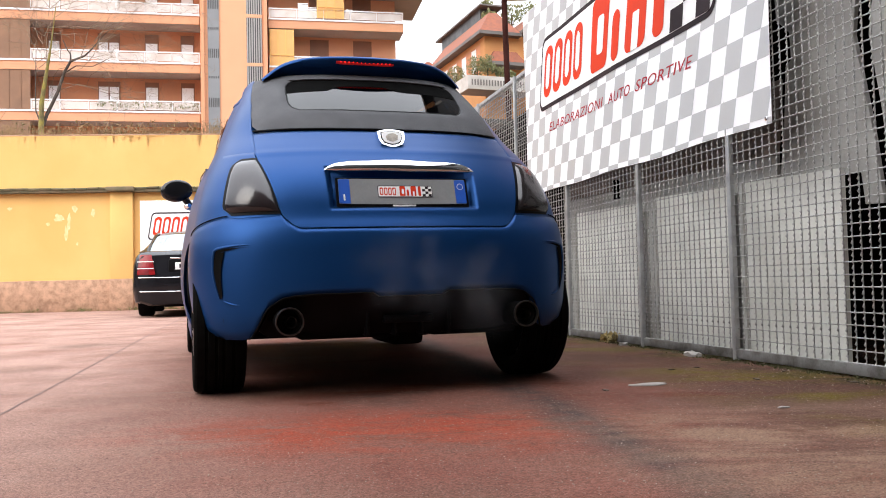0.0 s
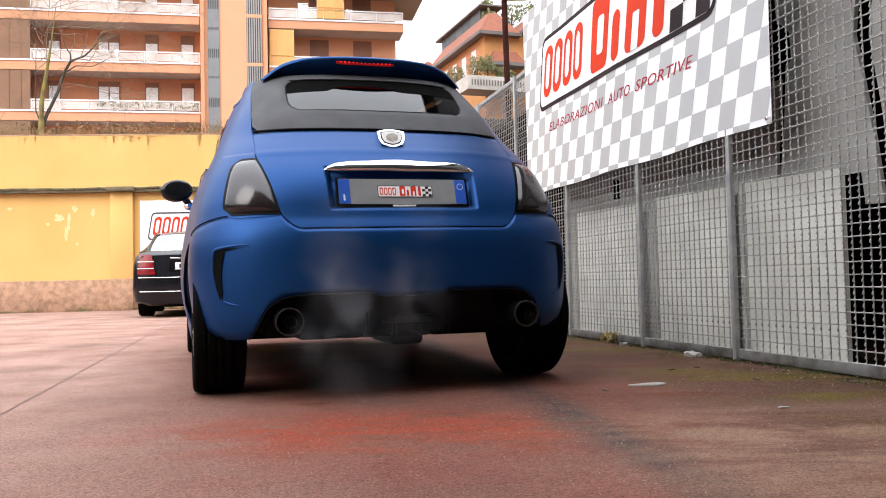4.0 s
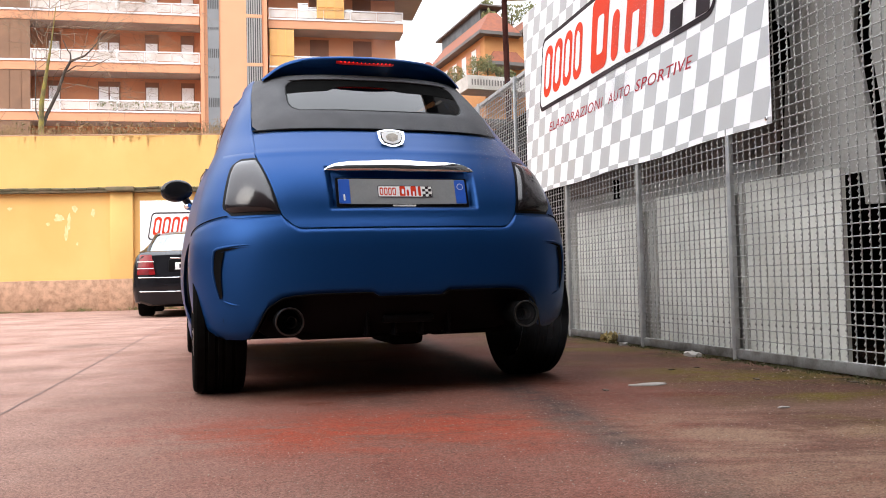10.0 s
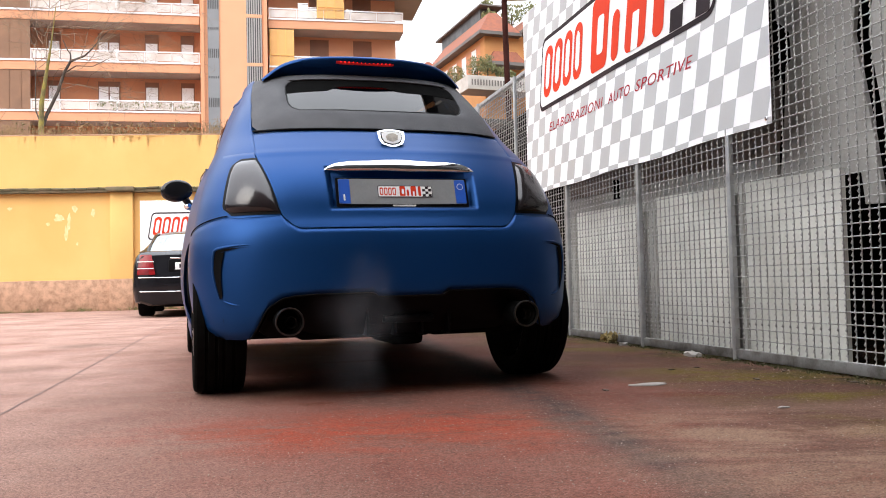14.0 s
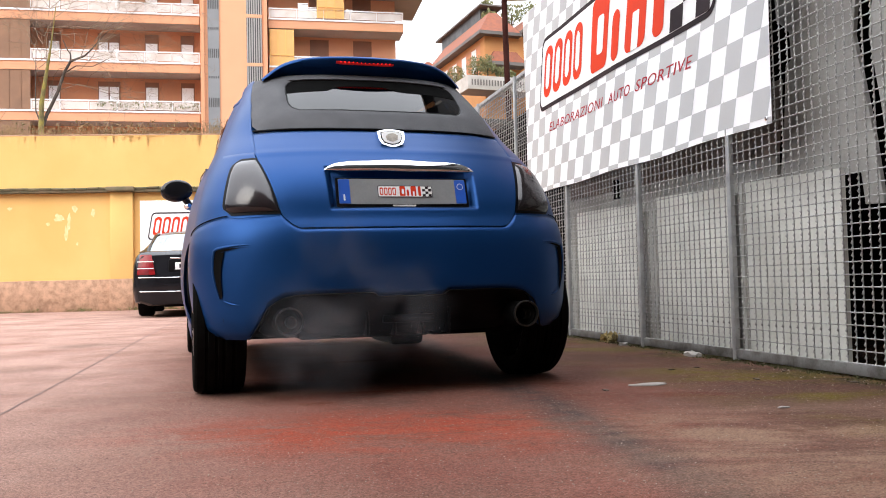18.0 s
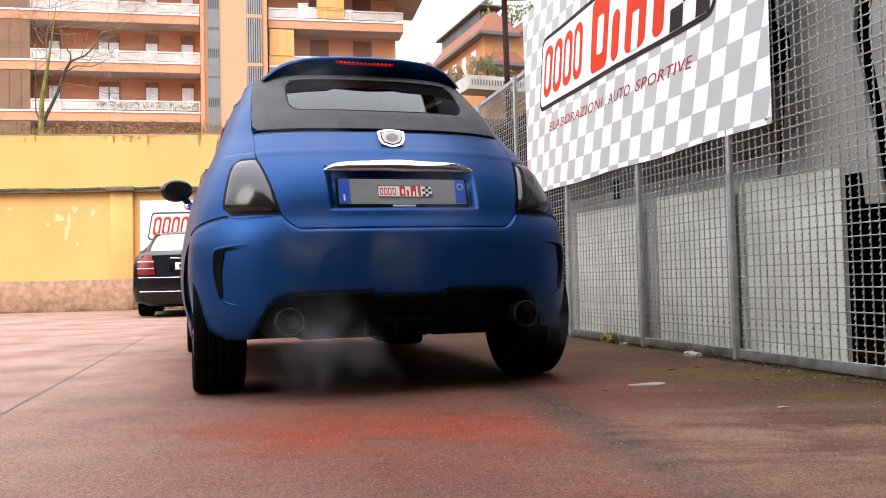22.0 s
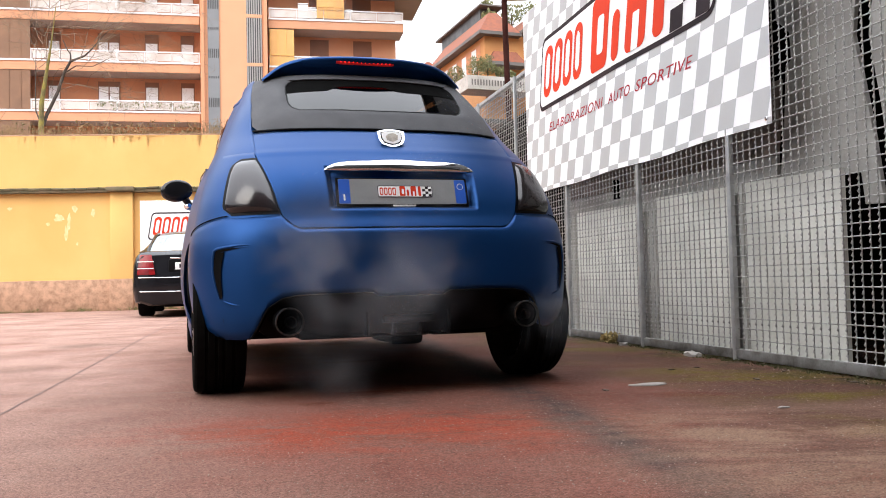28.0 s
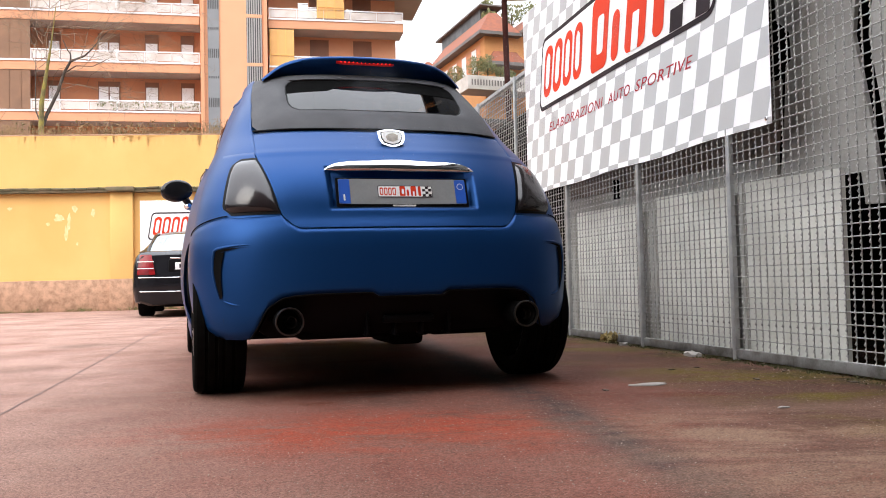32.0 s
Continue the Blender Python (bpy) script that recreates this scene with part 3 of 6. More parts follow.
def emblem(parent, place, sx, sz, depth=0.0007):
    """The firm's mark as plain shapes: four red rings, four red bars, black checks, in a black-edged white plate.
    place(u, v, lift) gives a point; u runs 0..1 along it, v 0..1 up."""
    def flat(name, pts, material, lift, label=""):
        bm = bmesh.new()
        bm.faces.new([bm.verts.new((u, v, 0)) for u, v in pts])
        for q in range(1, 32):
            bmesh.ops.bisect_plane(bm, geom=bm.verts[:] + bm.edges[:] + bm.faces[:], plane_co=(q / 32, 0, 0), plane_no=(1, 0, 0))
        for q in range(1, 6):
            bmesh.ops.bisect_plane(bm, geom=bm.verts[:] + bm.edges[:] + bm.faces[:], plane_co=(0, q / 6, 0), plane_no=(0, 1, 0))
        bmesh.ops.triangulate(bm, faces=bm.faces)
        for w in bm.verts:
            w.co = place(w.co.x, w.co.y, lift)
        part(name, bm, material, parent, label, smooth=None)

    def scaled(x0, x1, z0, z1, r):
        return [(x / sx, z / sz) for x, z in rounded(x0 * sx, x1 * sx, z0 * sz, z1 * sz, r * sz)]

    flat("mark_edge", scaled(0, 1, 0, 1, 0.14), M_INK, depth, "black rounded frame")
    flat("mark_field", scaled(0.010, 0.990, 0.055, 0.945, 0.10), M_WHITE, 2 * depth, "white field")
    for i, u in enumerate((0.035, 0.112, 0.189, 0.266)):
        ring = scaled(u, u + 0.062, 0.16, 0.84, 0.13)
        hole = scaled(u + 0.016, u + 0.046, 0.26, 0.74, 0.09)
        flat("mark_ring", ring, M_RED, 3 * depth, "red oval shape")
        flat("mark_ring_hole", hole, M_WHITE, 4 * depth)
    for u0, u1, z0, z1 in ((0.395, 0.50, 0.10, 0.95), (0.525, 0.565, 0.10, 0.66), (0.60, 0.70, 0.10, 0.95), (0.735, 0.785, 0.10, 0.95)):
        flat("mark_bar", scaled(u0, u1, z0, z1, 0.10), M_RED, 3 * depth, "red block shape")
    flat("mark_notch", scaled(0.435, 0.475, 0.28, 0.72, 0.05), M_WHITE, 4 * depth)
    flat("mark_notch", scaled(0.635, 0.668, 0.10, 0.50, 0.02), M_WHITE, 4 * depth)
    for i in range(3):
        for j in range(4):
            if (i + j) % 2 == 0:
                flat("mark_check", [(0.815 + i * 0.055, 0.06 + j * 0.22), (0.870 + i * 0.055, 0.06 + j * 0.22), (0.870 + i * 0.055, 0.28 + j * 0.22), (0.815 + i * 0.055, 0.28 + j * 0.22)], M_INK, 3 * depth)


def build_banner():
    banner = thing("banner", "white vinyl banner with grey checks and red mark on the fence", "banner", FENCE)
    s0, s1, z0, z1 = 3.49, 6.95, 1.166, 2.78

    def wave(s, z):
        return 0.055 + 0.006 * math.sin(s * 2.3 + z) + 0.003 * math.sin(s * 5.1 - z * 3.0) * (1.4 - abs(z - 1.9))

    def at(s, z, lift):
        sag = 0.012 * math.sin((s - s0) / (s1 - s0) * math.pi * 3) ** 2 * max(0.0, 1 - (z - z0) / 0.3)
        near = 0.0125
        return Vector((s * (1 - near), wave(s, z) - 0.022 + lift, (z + sag) * (1 - near) + 0.436 * near))

    bm = bmesh.new()
    n, k = 90, 40
    sheet(bm, [[at(s0 + (s1 - s0) * i / n, z0 + (z1 - z0) * j / k, 0) for i in range(n + 1)] for j in range(k + 1)], 0.002, (0, -1, 0))
    part("vinyl", bm, M_BANNER, banner, "white vinyl sheet")
    bm = bmesh.new()
    # printed checks, leaning slightly, trimmed by the sheet's edge
    cw, ch, lean = 0.148, 0.1485, 0.27
    for j in range(-1, 11):
        for i in range(-5, 25):
            if (i + j) % 2 == 0:
                continue
            za, zb = 1.2 + j * ch, 1.2 + (j + 1) * ch
            za, zb = max(za, z0 + 0.003), min(zb, z1 - 0.003)
            if zb - za < 0.01:
                continue
            grid = []
            ok = True
            for q in range(4):
                z = za + (zb - za) * q / 3
                base = 3.966 + i * cw - lean * (z - 1.2)
                a, b = max(base, s0 + 0.003), min(base + cw, s1 - 0.003)
                if b - a < 0.004:
                    a = b = min(max(base, s0 + 0.003), s1 - 0.003)
                    b += 0.001
                grid.append([at(a + (b - a) * e / 3, z, 0.0012) for e in range(4)])
            if max(g[3].x - g[0].x for g in grid) > 0.01:
                sheet(bm, grid)
    part("check_print", bm, M_CHECK, banner, "grey printed checks", smooth=None)
    # the mark
    u0, z_lo, z_hi, length = 6.60, 1.845, 2.44, 2.66

    def on_mark(u, v, lift):
        z = z_lo + v * (z_hi - z_lo)
        return at(u0 - u * length - 0.20 * (z - z_lo), z, 0.0012 + lift * 3)

    emblem(banner, on_mark, length, z_hi - z_lo)
    # printed words
    for word, a, b in (("ELABORAZIONI", 6.385, 5.345), ("AUTO", 5.265, 4.935), ("SPORTIVE", 4.865, 4.19)):
        words = text_mesh(word, 0.102, -0.0003, 0.30, 1.08)
        xs = [v.co.x for v in words.vertices]
        width = max(xs) - min(xs)
        for v in words.vertices:
            u = (v.co.x - min(xs)) / width
            v.co = at(a + (b - a) * u, 1.650 - 0.028 * (6.385 - a + (a - b) * u) / 2.2 + v.co.y, 0.0026 + v.co.z)
        words.materials.append(M_DARKRED)
        same("lettering", words, banner)["label"] = "dark red slanted lettering"
    for s in (3.53,):
        bm = bmesh.new()
        lathe(bm, [(0.006, 0), (0.011, 0.001), (0.011, 0.003), (0.006, 0.004)], Matrix.Translation(at(s, z0 + 0.03, 0.001)) @ pose(0, 0, 0, 0, 0, 90), 12)
        part("eyelet", bm, M_CHROME, banner)


build_banner()


# ---------- the small blue car ----------
# at a height: half width, rear centre, corner depth, front centre
BODY = [(0.16, 0.700, -0.44, 0.40, 2.80), (0.22, 0.745, -0.50, 0.42, 2.90), (0.30, 0.785, -0.545, 0.46, 2.98), (0.42, 0.808, -0.560, 0.50, 3.02),
        (0.54, 0.812, -0.558, 0.50, 3.03), (0.61, 0.807, -0.553, 0.50, 3.01), (0.655, 0.800, -0.542, 0.50, 2.99), (0.70, 0.792, -0.518, 0.48, 2.95),
        (0.78, 0.775, -0.490, 0.46, 2.80), (0.86, 0.755, -0.447, 0.46, 2.55), (0.92, 0.735, -0.397, 0.45, 2.25), (1.00, 0.702, -0.313, 0.44, 1.95),
        (1.09, 0.665, -0.205, 0.44, 1.80), (1.20, 0.620, -0.110, 0.44, 1.62), (1.30, 0.578, -0.010, 0.44, 1.45), (1.38, 0.543, 0.085, 0.44, 1.28),
        (1.43, 0.522, 0.17, 0.42, 1.12), (1.465, 0.42, 0.30, 0.36, 0.95), (1.482, 0.22, 0.44, 0.25, 0.80)]
POW = 2.7
LEAN = 0.0061


def skin(t, z, off=0.0):
    """Point of the body's skin. t: 0 rear centre, 1 end of the corner, then metres along the side past 1, on the right side for t > 0."""
    sgn, t = (-1 if t < 0 else 1), abs(t)
    w, yr, d, yf = lerp_table(BODY, z)
    w, yr = w + off, yr - off
    if t <= 1:
        a = t * math.pi / 2
        x, y = w * math.sin(a) ** (2 / POW), yr + d - d * max(math.cos(a), 0.0) ** (2 / POW)
    else:
        y = yr + d + (t - 1)
        mid = (y - 0.9) / 2.2
        high = min(max((z - 1.09) / 0.30, 0), 1.1)
        x = w * (1 - 0.02 * max(0, mid) ** 2 + (0.040 + 0.105 * high) * min(max(t - 1, 0) / (0.5 - 0.2 * min(high, 1)), 1))
        nose = yf - 0.75
        if y > nose:
            k = min((y - nose) / 0.75, 1)
            x = w * (1 - k ** 2.6) ** (1 / 2.6)
    return Vector((x * sgn, y, z + x * sgn * LEAN))


def t_of(x, z):
    w = lerp_table(BODY, z)[0]
    k = min(abs(x) / w, 1.0)
    return math.copysign(math.asin(k ** (POW / 2)) * 2 / math.pi, x)


def at_x(x, z, off=0.0):
    return skin(t_of(x, z), z, off)




car = thing("small_car", "satin blue small convertible car with black soft top, parked", "car", CAR)


def row_point(sgn, c, z, edge, y_end, off=0.0):
    """c from 0 at x = edge(z) on the rear to 0.5 at the corner's end and 1 at y_end on the side."""
    w, yr, d, yf = lerp_table(BODY, z)
    ts = abs(t_of(edge(z), z))
    if c < 0.5:
        return skin(sgn * (ts + (1 - ts) * c / 0.5), z, off)
    y0 = yr + d
    return skin(sgn * (1 + max((y_end - y0) * (c - 0.5) / 0.5, 0.0)), z, off)


def side_point(sgn, y, z, off=0.0):
    w, yr, d, yf = lerp_table(BODY, z)
    return skin(sgn * (1 + max(y - yr - d, 0)), z, off)


def arch(y, centre, sill):
    r = 0.338
    return 0.296 + math.sqrt(max(r * r - (y - centre) ** 2, 0)) if abs(y - centre) < r else sill


GATE = [(0.655, 0.400), (0.662, 0.424), (0.690, 0.458), (0.718, 0.478), (0.822, 0.506), (0.919, 0.536), (0.950, 0.548), (1.0, 0.550), (1.10, 0.548)]
HOOD_EDGE = [(1.10, 0.548), (1.20, 0.540), (1.30, 0.528), (1.37, 0.514), (1.42, 0.498)]


def gate_edge(z):
    return lerp_table(GATE, z)[0]


def top_edge(z):
    return lerp_table(HOOD_EDGE, z)[0]


def in_recess(x, z):
    """0 outside, 1 inside the plate recess."""
    a = min(max((0.305 + (z - 0.74) * 0.02 - abs(x - 0.005)) / 0.014, 0), 1)
    b = min(max((z - 0.728) / 0.014, 0), 1) * min(max((0.912 - z) / 0.012, 0), 1)
    return a * a * (3 - 2 * a) * b * b * (3 - 2 * b)


def build_body():
    # dark inner shell that closes the shut lines
    bm = bmesh.new()
    side = [0.10 * q for q in range(1, 34)]
    ts = [-1 - q for q in side[::-1]] + [-1 + q / 16 for q in range(33)] + [1 + q for q in side]
    sheet(bm, [[skin(t, 0.66 + (1.0 - 0.66) * j / 12, -0.05) for t in ts] for j in range(13)])
    part("inner_shell", bm, M_LINER, car, "black inner shell")

    # bumper: lower rim follows the diffuser cut-out
    rim = [(0.0, 0.392), (0.128, 0.392), (0.152, 0.408), (0.363, 0.408), (0.44, 0.404), (0.485, 0.395), (0.536, 0.361), (0.565, 0.300), (0.590, 0.250), (0.62, 0.238), (0.90, 0.238)]

    def rim_z(x):
        x = abs(x)
        for a, b in zip(rim, rim[1:]):
            if x <= b[0]:
                return a[1] + (b[1] - a[1]) * (x - a[0]) / (b[0] - a[0])
        return rim[-1][1]

    crest = [(0.0, 0.653), (0.400, 0.653), (0.424, 0.657), (0.458, 0.684), (0.478, 0.711), (0.60, 0.713), (0.70, 0.713)]

    def crest_z(x):
        x = abs(x)
        for a, b in zip(crest, crest[1:]):
            if x <= b[0]:
                return a[1] + (b[1] - a[1]) * (x - a[0]) / (b[0] - a[0])
        return crest[-1][1]

    def crest_t(t):
        k = (abs(t) - t_last) / (1 - t_last)
        return 0.713 - 0.055 * max(k, 0) ** 1.3

    xs = [q / 100 for q in range(0, 80, 1)]
    t_last = abs(t_of(0.69, 0.40))
    pos = [("x", q) for q in xs if q < 0.70] + [("t", t_last + (1 - t_last) * q / 16) for q in range(1, 17)]
    seq = [(-1, q) for q in pos[::-1]] + [(1, q) for q in pos[1:]]
    k = 26
    grid = []
    for sgn, (kind, v) in seq:
        col = []
        lo = rim_z(v) if kind == "x" else 0.238 + 0.10 * ((v - t_last) / (1 - t_last)) ** 2
        for j in range(k + 1):
            hi = crest_z(v) if kind == "x" else crest_t(v)
            z = lo + (hi - lo) * (j / k)
            roll = -0.007 * max(0, (z - hi + 0.010) / 0.010) ** 2 - (0.010 * max(0, 1 - (z - lo) / 0.012) ** 2)
            roll += 0.004
            p = at_x(sgn * v, z, roll) if kind == "x" else skin(sgn * v, z, roll)
            col.append(p)
        grid.append(col)
    bm = bmesh.new()
    sheet(bm, grid, 0.03, (0, 0.9, 0.25))
    bumper = part("bumper", bm, M_BLUE, car, "satin blue bumper", smooth=50)
    bm = bmesh.new()
    outline = [at_x(x, rim_z(x) - 0.004, 0.004) for x in [-0.60 + 0.01 * q for q in range(121)]]
    tube(bm, outline, 0.0035, 6)
    part("diffuser_trim", bm, M_BLACK, bumper, "thin black trim")
    for sgn in (-1, 1):
        # boomerang air outlet: a flat sheet, the recess's shade put into its black
        rows = []
        for j in range(17):
            z = 0.398 + 0.176 * j / 16
            w = 0.004 + 0.028 * (j / 16) ** 0.6
            xo = 0.698 + 0.022 * math.sin(j / 16 * 2.3)
            rows.append([at_x(sgn * (xo - w * q / 3), z, 0.0075 - 0.001 * (q == 1)) for q in range(4)])
        bm = bmesh.new()
        sheet(bm, rows)
        part("air_outlet", bm, M_DARK, bumper, "slanted air outlet, a flat black sheet in place of a recess")
        bm = bmesh.new()
        rows = []
        for q in range(20):
            u = q / 19
            x = 0.722 - 0.125 * u
            z = 0.574 + 0.014 * math.sin(u * 1.9)
            h = 0.0075 * (1 - u) ** 1.5 + 0.0003
            rows.append([at_x(sgn * x, z - h, 0.007), at_x(sgn * x, z + h, 0.007)])
        sheet(bm, rows)
        part("air_outlet", bm, M_DARK, bumper)
        bm = bmesh.new()
        lip = [at_x(sgn * (0.700 + 0.024 * math.sin(j / 16 * 2.3)), 0.392 + 0.186 * j / 16, 0.006) for j in range(17)]
        lip += [at_x(sgn * (0.722 - 0.125 * q / 12), 0.584 + 0.014 * math.sin(q / 12 * 1.9), 0.005) for q in range(1, 13)]
        tube(bm, lip, [0.0006 + 0.0065 * math.sin(math.pi * i / (len(lip) - 1)) ** 0.8 for i in range(len(lip))], 8)
        part("outlet_lip", bm, M_BLUE, bumper)
        bm = bmesh.new()
        tube(bm, [at_x(sgn * (0.690 - 0.056 * q / 10), 0.390 - 0.018 * math.sin(q / 10 * 1.6), 0.005) for q in range(11)], [0.0005 + 0.004 * math.sin(math.pi * q / 10) for q in range(11)], 8)
        part("outlet_lip", bm, M_BLUE, bumper)

        bm = bmesh.new()
        seam = [t_last * 0.985 + (1 - t_last * 0.985) * q / 14 for q in range(15)]
        tube(bm, [skin(sgn * t, crest_t(t) + 0.001, 0.0035) for t in seam], 0.0022, 6)
        part("seam", bm, M_DARK, bumper, "dark seam under the rear wing")

    # tailgate with the plate recess
    zs = sorted({round(0.658 + (1.092 - 0.658) * j / 44, 4) for j in range(45)} | {0.727, 0.731, 0.735, 0.739, 0.743, 0.899, 0.903, 0.907, 0.911, 0.914})
    inner = sorted({round(-0.33 + 0.66 * i / 44, 4) for i in range(45)} | {s * q for s in (-1, 1) for q in (0.288, 0.292, 0.296, 0.300, 0.304, 0.308, 0.312)})
    rows = []
    for z in zs:
        e = gate_edge(z)
        xs = [-e + (e - 0.33) * i / 12 for i in range(12)] + inner + [0.33 + (e - 0.33) * i / 12 for i in range(1, 13)]
        row = []
        for x in xs:
            off = -0.034 * in_recess(x, z)
            off += 0.0045 * math.exp(-((z - 0.985 + 0.03 * x * x) / 0.012) ** 2)
            off -= 0.012 * max(0, (z - 1.075) / 0.017) ** 2
            row.append(at_x(x, z, off))
        rows.append(row)
    bm = bmesh.new()
    sheet(bm, rows, 0.03)
    gate = part("tailgate", bm, M_BLUE, car, "satin blue tailgate with plate recess", smooth=50)

    # chrome handle bar over the plate
    rows = []
    for i in range(61):
        u = -1 + 2 * i / 60
        x = 0.005 + 0.307 * u
        zc = 0.907 - 0.016 * u ** 6 + 0.004 * math.exp(-((u + 0.1) / 0.3) ** 2)
        h = 0.025 * (1 - u ** 8 * 0.9) * (1 + 0.15 * math.exp(-(u / 0.25) ** 2))
        dep = 0.024 * (1 - u ** 10 * 0.8)
        rows.append([at_x(x, zc + h * math.sin(a), 0.004 + dep * math.cos(a) + 0.55 * h * math.sin(a)) for a in [radians(-90 + 180 * q / 10) for q in range(11)]])
    bm = bmesh.new()
    sheet(bm, rows)
    part("handle_bar", bm, M_CHROME, gate, "chrome handle bar", smooth=70)

    # shield badge
    up, out = Vector((0, 0.45, 0.893)), Vector((0, -0.893, 0.45))

    def on_badge(x, rise, off):
        return at_x(0.002, 1.036) + Vector((x, 0, x * LEAN)) + up * rise + out * off

    shield = [(-0.058, 1.068), (-0.03, 1.077), (0.0, 1.079), (0.03, 1.077), (0.058, 1.068), (0.056, 1.03), (0.045, 1.005), (0.02, 0.993), (0.0, 0.990), (-0.02, 0.993), (-0.045, 1.005), (-0.056, 1.03)]
    for scale, off, m, lab, deep in ((1.0, 0.024, M_CHROME, "chrome shield badge", 0.050), (0.80, 0.0255, M_INK, "", 0.004), (0.72, 0.027, M_WHITE, "plain pale badge field", 0.003)):
        bm = bmesh.new()
        pts = [on_badge(x * scale, (z - 1.036) * scale, off) for x, z in shield]
        f = bm.faces.new([bm.verts.new(q) for q in pts])
        ext = bmesh.ops.extrude_face_region(bm, geom=[f])
        bmesh.ops.translate(bm, vec=(0, deep, 0), verts=[v for v in ext["geom"] if isinstance(v, bmesh.types.BMVert)])
        part("badge", bm, m, gate, lab, smooth=40)

    bm = bmesh.new()
    bm.faces.new([bm.verts.new(on_badge(x, z - 1.036, 0.0285)) for x, z in ((-0.022, 1.02), (0.002, 1.012), (0.024, 1.022), (0.028, 1.045), (0.008, 1.058), (-0.012, 1.052), (-0.026, 1.040))])
    part("badge_figure", bm, mat("badge_silver", (0.42, 0.38, 0.32), (0.26, 0.23, 0.20), 60, 0.4), gate, "plain dull silver shape", smooth=None)

    # number plate with plain ends and a sticker
    def on_plate(x, z, lift=0.0):
        y = -0.462 - (0.80 - z) * 0.31 - lift
        return Vector((x, y, z + x * LEAN))

    def slab(name, x0, x1, z0, z1, lift, m, parent, lab=""):
        bm = bmesh.new()
        a = [bm.verts.new(on_plate(x, z, lift)) for x, z in rounded(x0, x1, z0, z1, 0.004, 2)]
        b = [bm.verts.new(v.co + Vector((0, 0.006, 0))) for v in a]
        bm.faces.new(a)
        for i in range(len(a)):
            bm.faces.new((a[i], a[i - 1], b[i - 1], b[i]))
        return part(name, bm, m, parent, lab, smooth=None)

    plate = slab("plate_holder", -0.268, 0.272, 0.738, 0.856, 0.0, M_BLACK, gate, "black plate holder")
    slab("plate", -0.258, 0.262, 0.750, 0.852, 0.003, M_PLATE, plate, "grey card over the plate")
    slab("plate_band", -0.258, -0.214, 0.752, 0.850, 0.0045, M_EUBLUE, plate, "blue plate band")
    slab("plate_band", 0.218, 0.262, 0.752, 0.850, 0.0045, M_EUBLUE, plate, "blue plate band")
    slab("plate_bar", -0.241, -0.234, 0.762, 0.790, 0.0055, M_WHITE, plate, "small white bar")
    slab("holder_bar", -0.045, 0.05, 0.7405, 0.7475, 0.0012, M_WHITE, plate, "thin pale bar")
    bm = bmesh.new()
    tube(bm, [on_plate(0.240 + 0.012 * math.cos(a), 0.822 + 0.012 * math.sin(a), 0.006) for a in [q * math.tau / 20 for q in range(20)]], 0.0012, 5, close=True)
    part("plate_ring", bm, M_WHITE, plate)
    sticker = thing("sticker", "small white sticker with a red and black mark on the plate", "sticker", CAR)
    emblem(sticker, lambda u, v, lift: on_plate(-0.103 + u * 0.224, 0.778 + v * 0.047, 0.0045 + lift), 0.224, 0.047, 0.0005)

    for sgn in (-1, 1):
        # quarter panel with wheel arch, and the roof pillar above it
        n, k = 56, 20

        def z_low(c):
            y = row_point(sgn, c, 0.5, gate_edge, 0.62)[1]
            if c < 0.5:
                ts = abs(t_of(gate_edge(0.72) + 0.006, 0.72))
                t = ts + (1 - ts) * c / 0.5
                return crest_t(t) - 0.014
            return max(arch(y, 0.0, 0.24), 0.24)

        grid = []
        for i in range(n + 1):
            c = i / n
            lo = z_low(c)
            grid.append([row_point(sgn, c, lo + (0.985 - lo) * j / k, lambda z: gate_edge(z) + 0.006, 0.62) for j in range(k + 1)])
        bm = bmesh.new()
        sheet(bm, grid, 0.02, (-sgn * 0.7, 0.7, 0))
        part("quarter_panel", bm, M_BLUE, car, "satin blue rear wing", smooth=50)
        grid = []
        for i in range(31):
            c = i / 30
            grid.append([row_point(sgn, c, 0.985 + (1.428 - 0.985) * j / 22, lambda z: (gate_edge(z) if z < 1.1 else top_edge(z)) + 0.005, 0.36 + 0.25 * j / 22) for j in range(23)])
        bm = bmesh.new()
        sheet(bm, grid, 0.02, (-sgn * 0.7, 0.5, 0))
        part("roof_pillar", bm, M_BLUE, car, "satin blue roof pillar", smooth=50)
        bm = bmesh.new()
        sheet(bm, [[side_point(sgn, 0.45 + 0.9 * i / 14, 1.335 + 0.075 * j / 5, 0.003) for i in range(15)] for j in range(6)], 0.02, (-sgn, 0, 0))
        part("roof_rail", bm, M_BLUE, car, "satin blue roof rail", smooth=50)
        # side glass, door, front wing
        bm = bmesh.new()
        sheet(bm, [[side_point(sgn, 0.38 + 0.17 * j / 8 + (1.75 - 0.5 * j / 8 - 0.38) * i / 14, 0.99 + 0.345 * j / 8, -0.012) for i in range(15)] for j in range(9)])
        part("side_window", bm, M_GLASSDARK, car, "dark side window").visible_shadow = False
        bm = bmesh.new()
        tube(bm, [side_point(sgn, 0.36 + 1.40 * i / 16, 0.990, 0.004) for i in range(17)], 0.007, 8)
        part("window_trim", bm, M_CHROME, car, "chrome waist strip")
        bm = bmesh.new()
        sheet(bm, [[side_point(sgn, 0.63 + 1.09 * i / 18, 0.27 + 0.71 * j / 14) for i in range(19)] for j in range(15)], 0.02, (-sgn, 0, 0))
        door = part("door", bm, M_BLUE, car, "satin blue door", smooth=50)
        bm = bmesh.new()
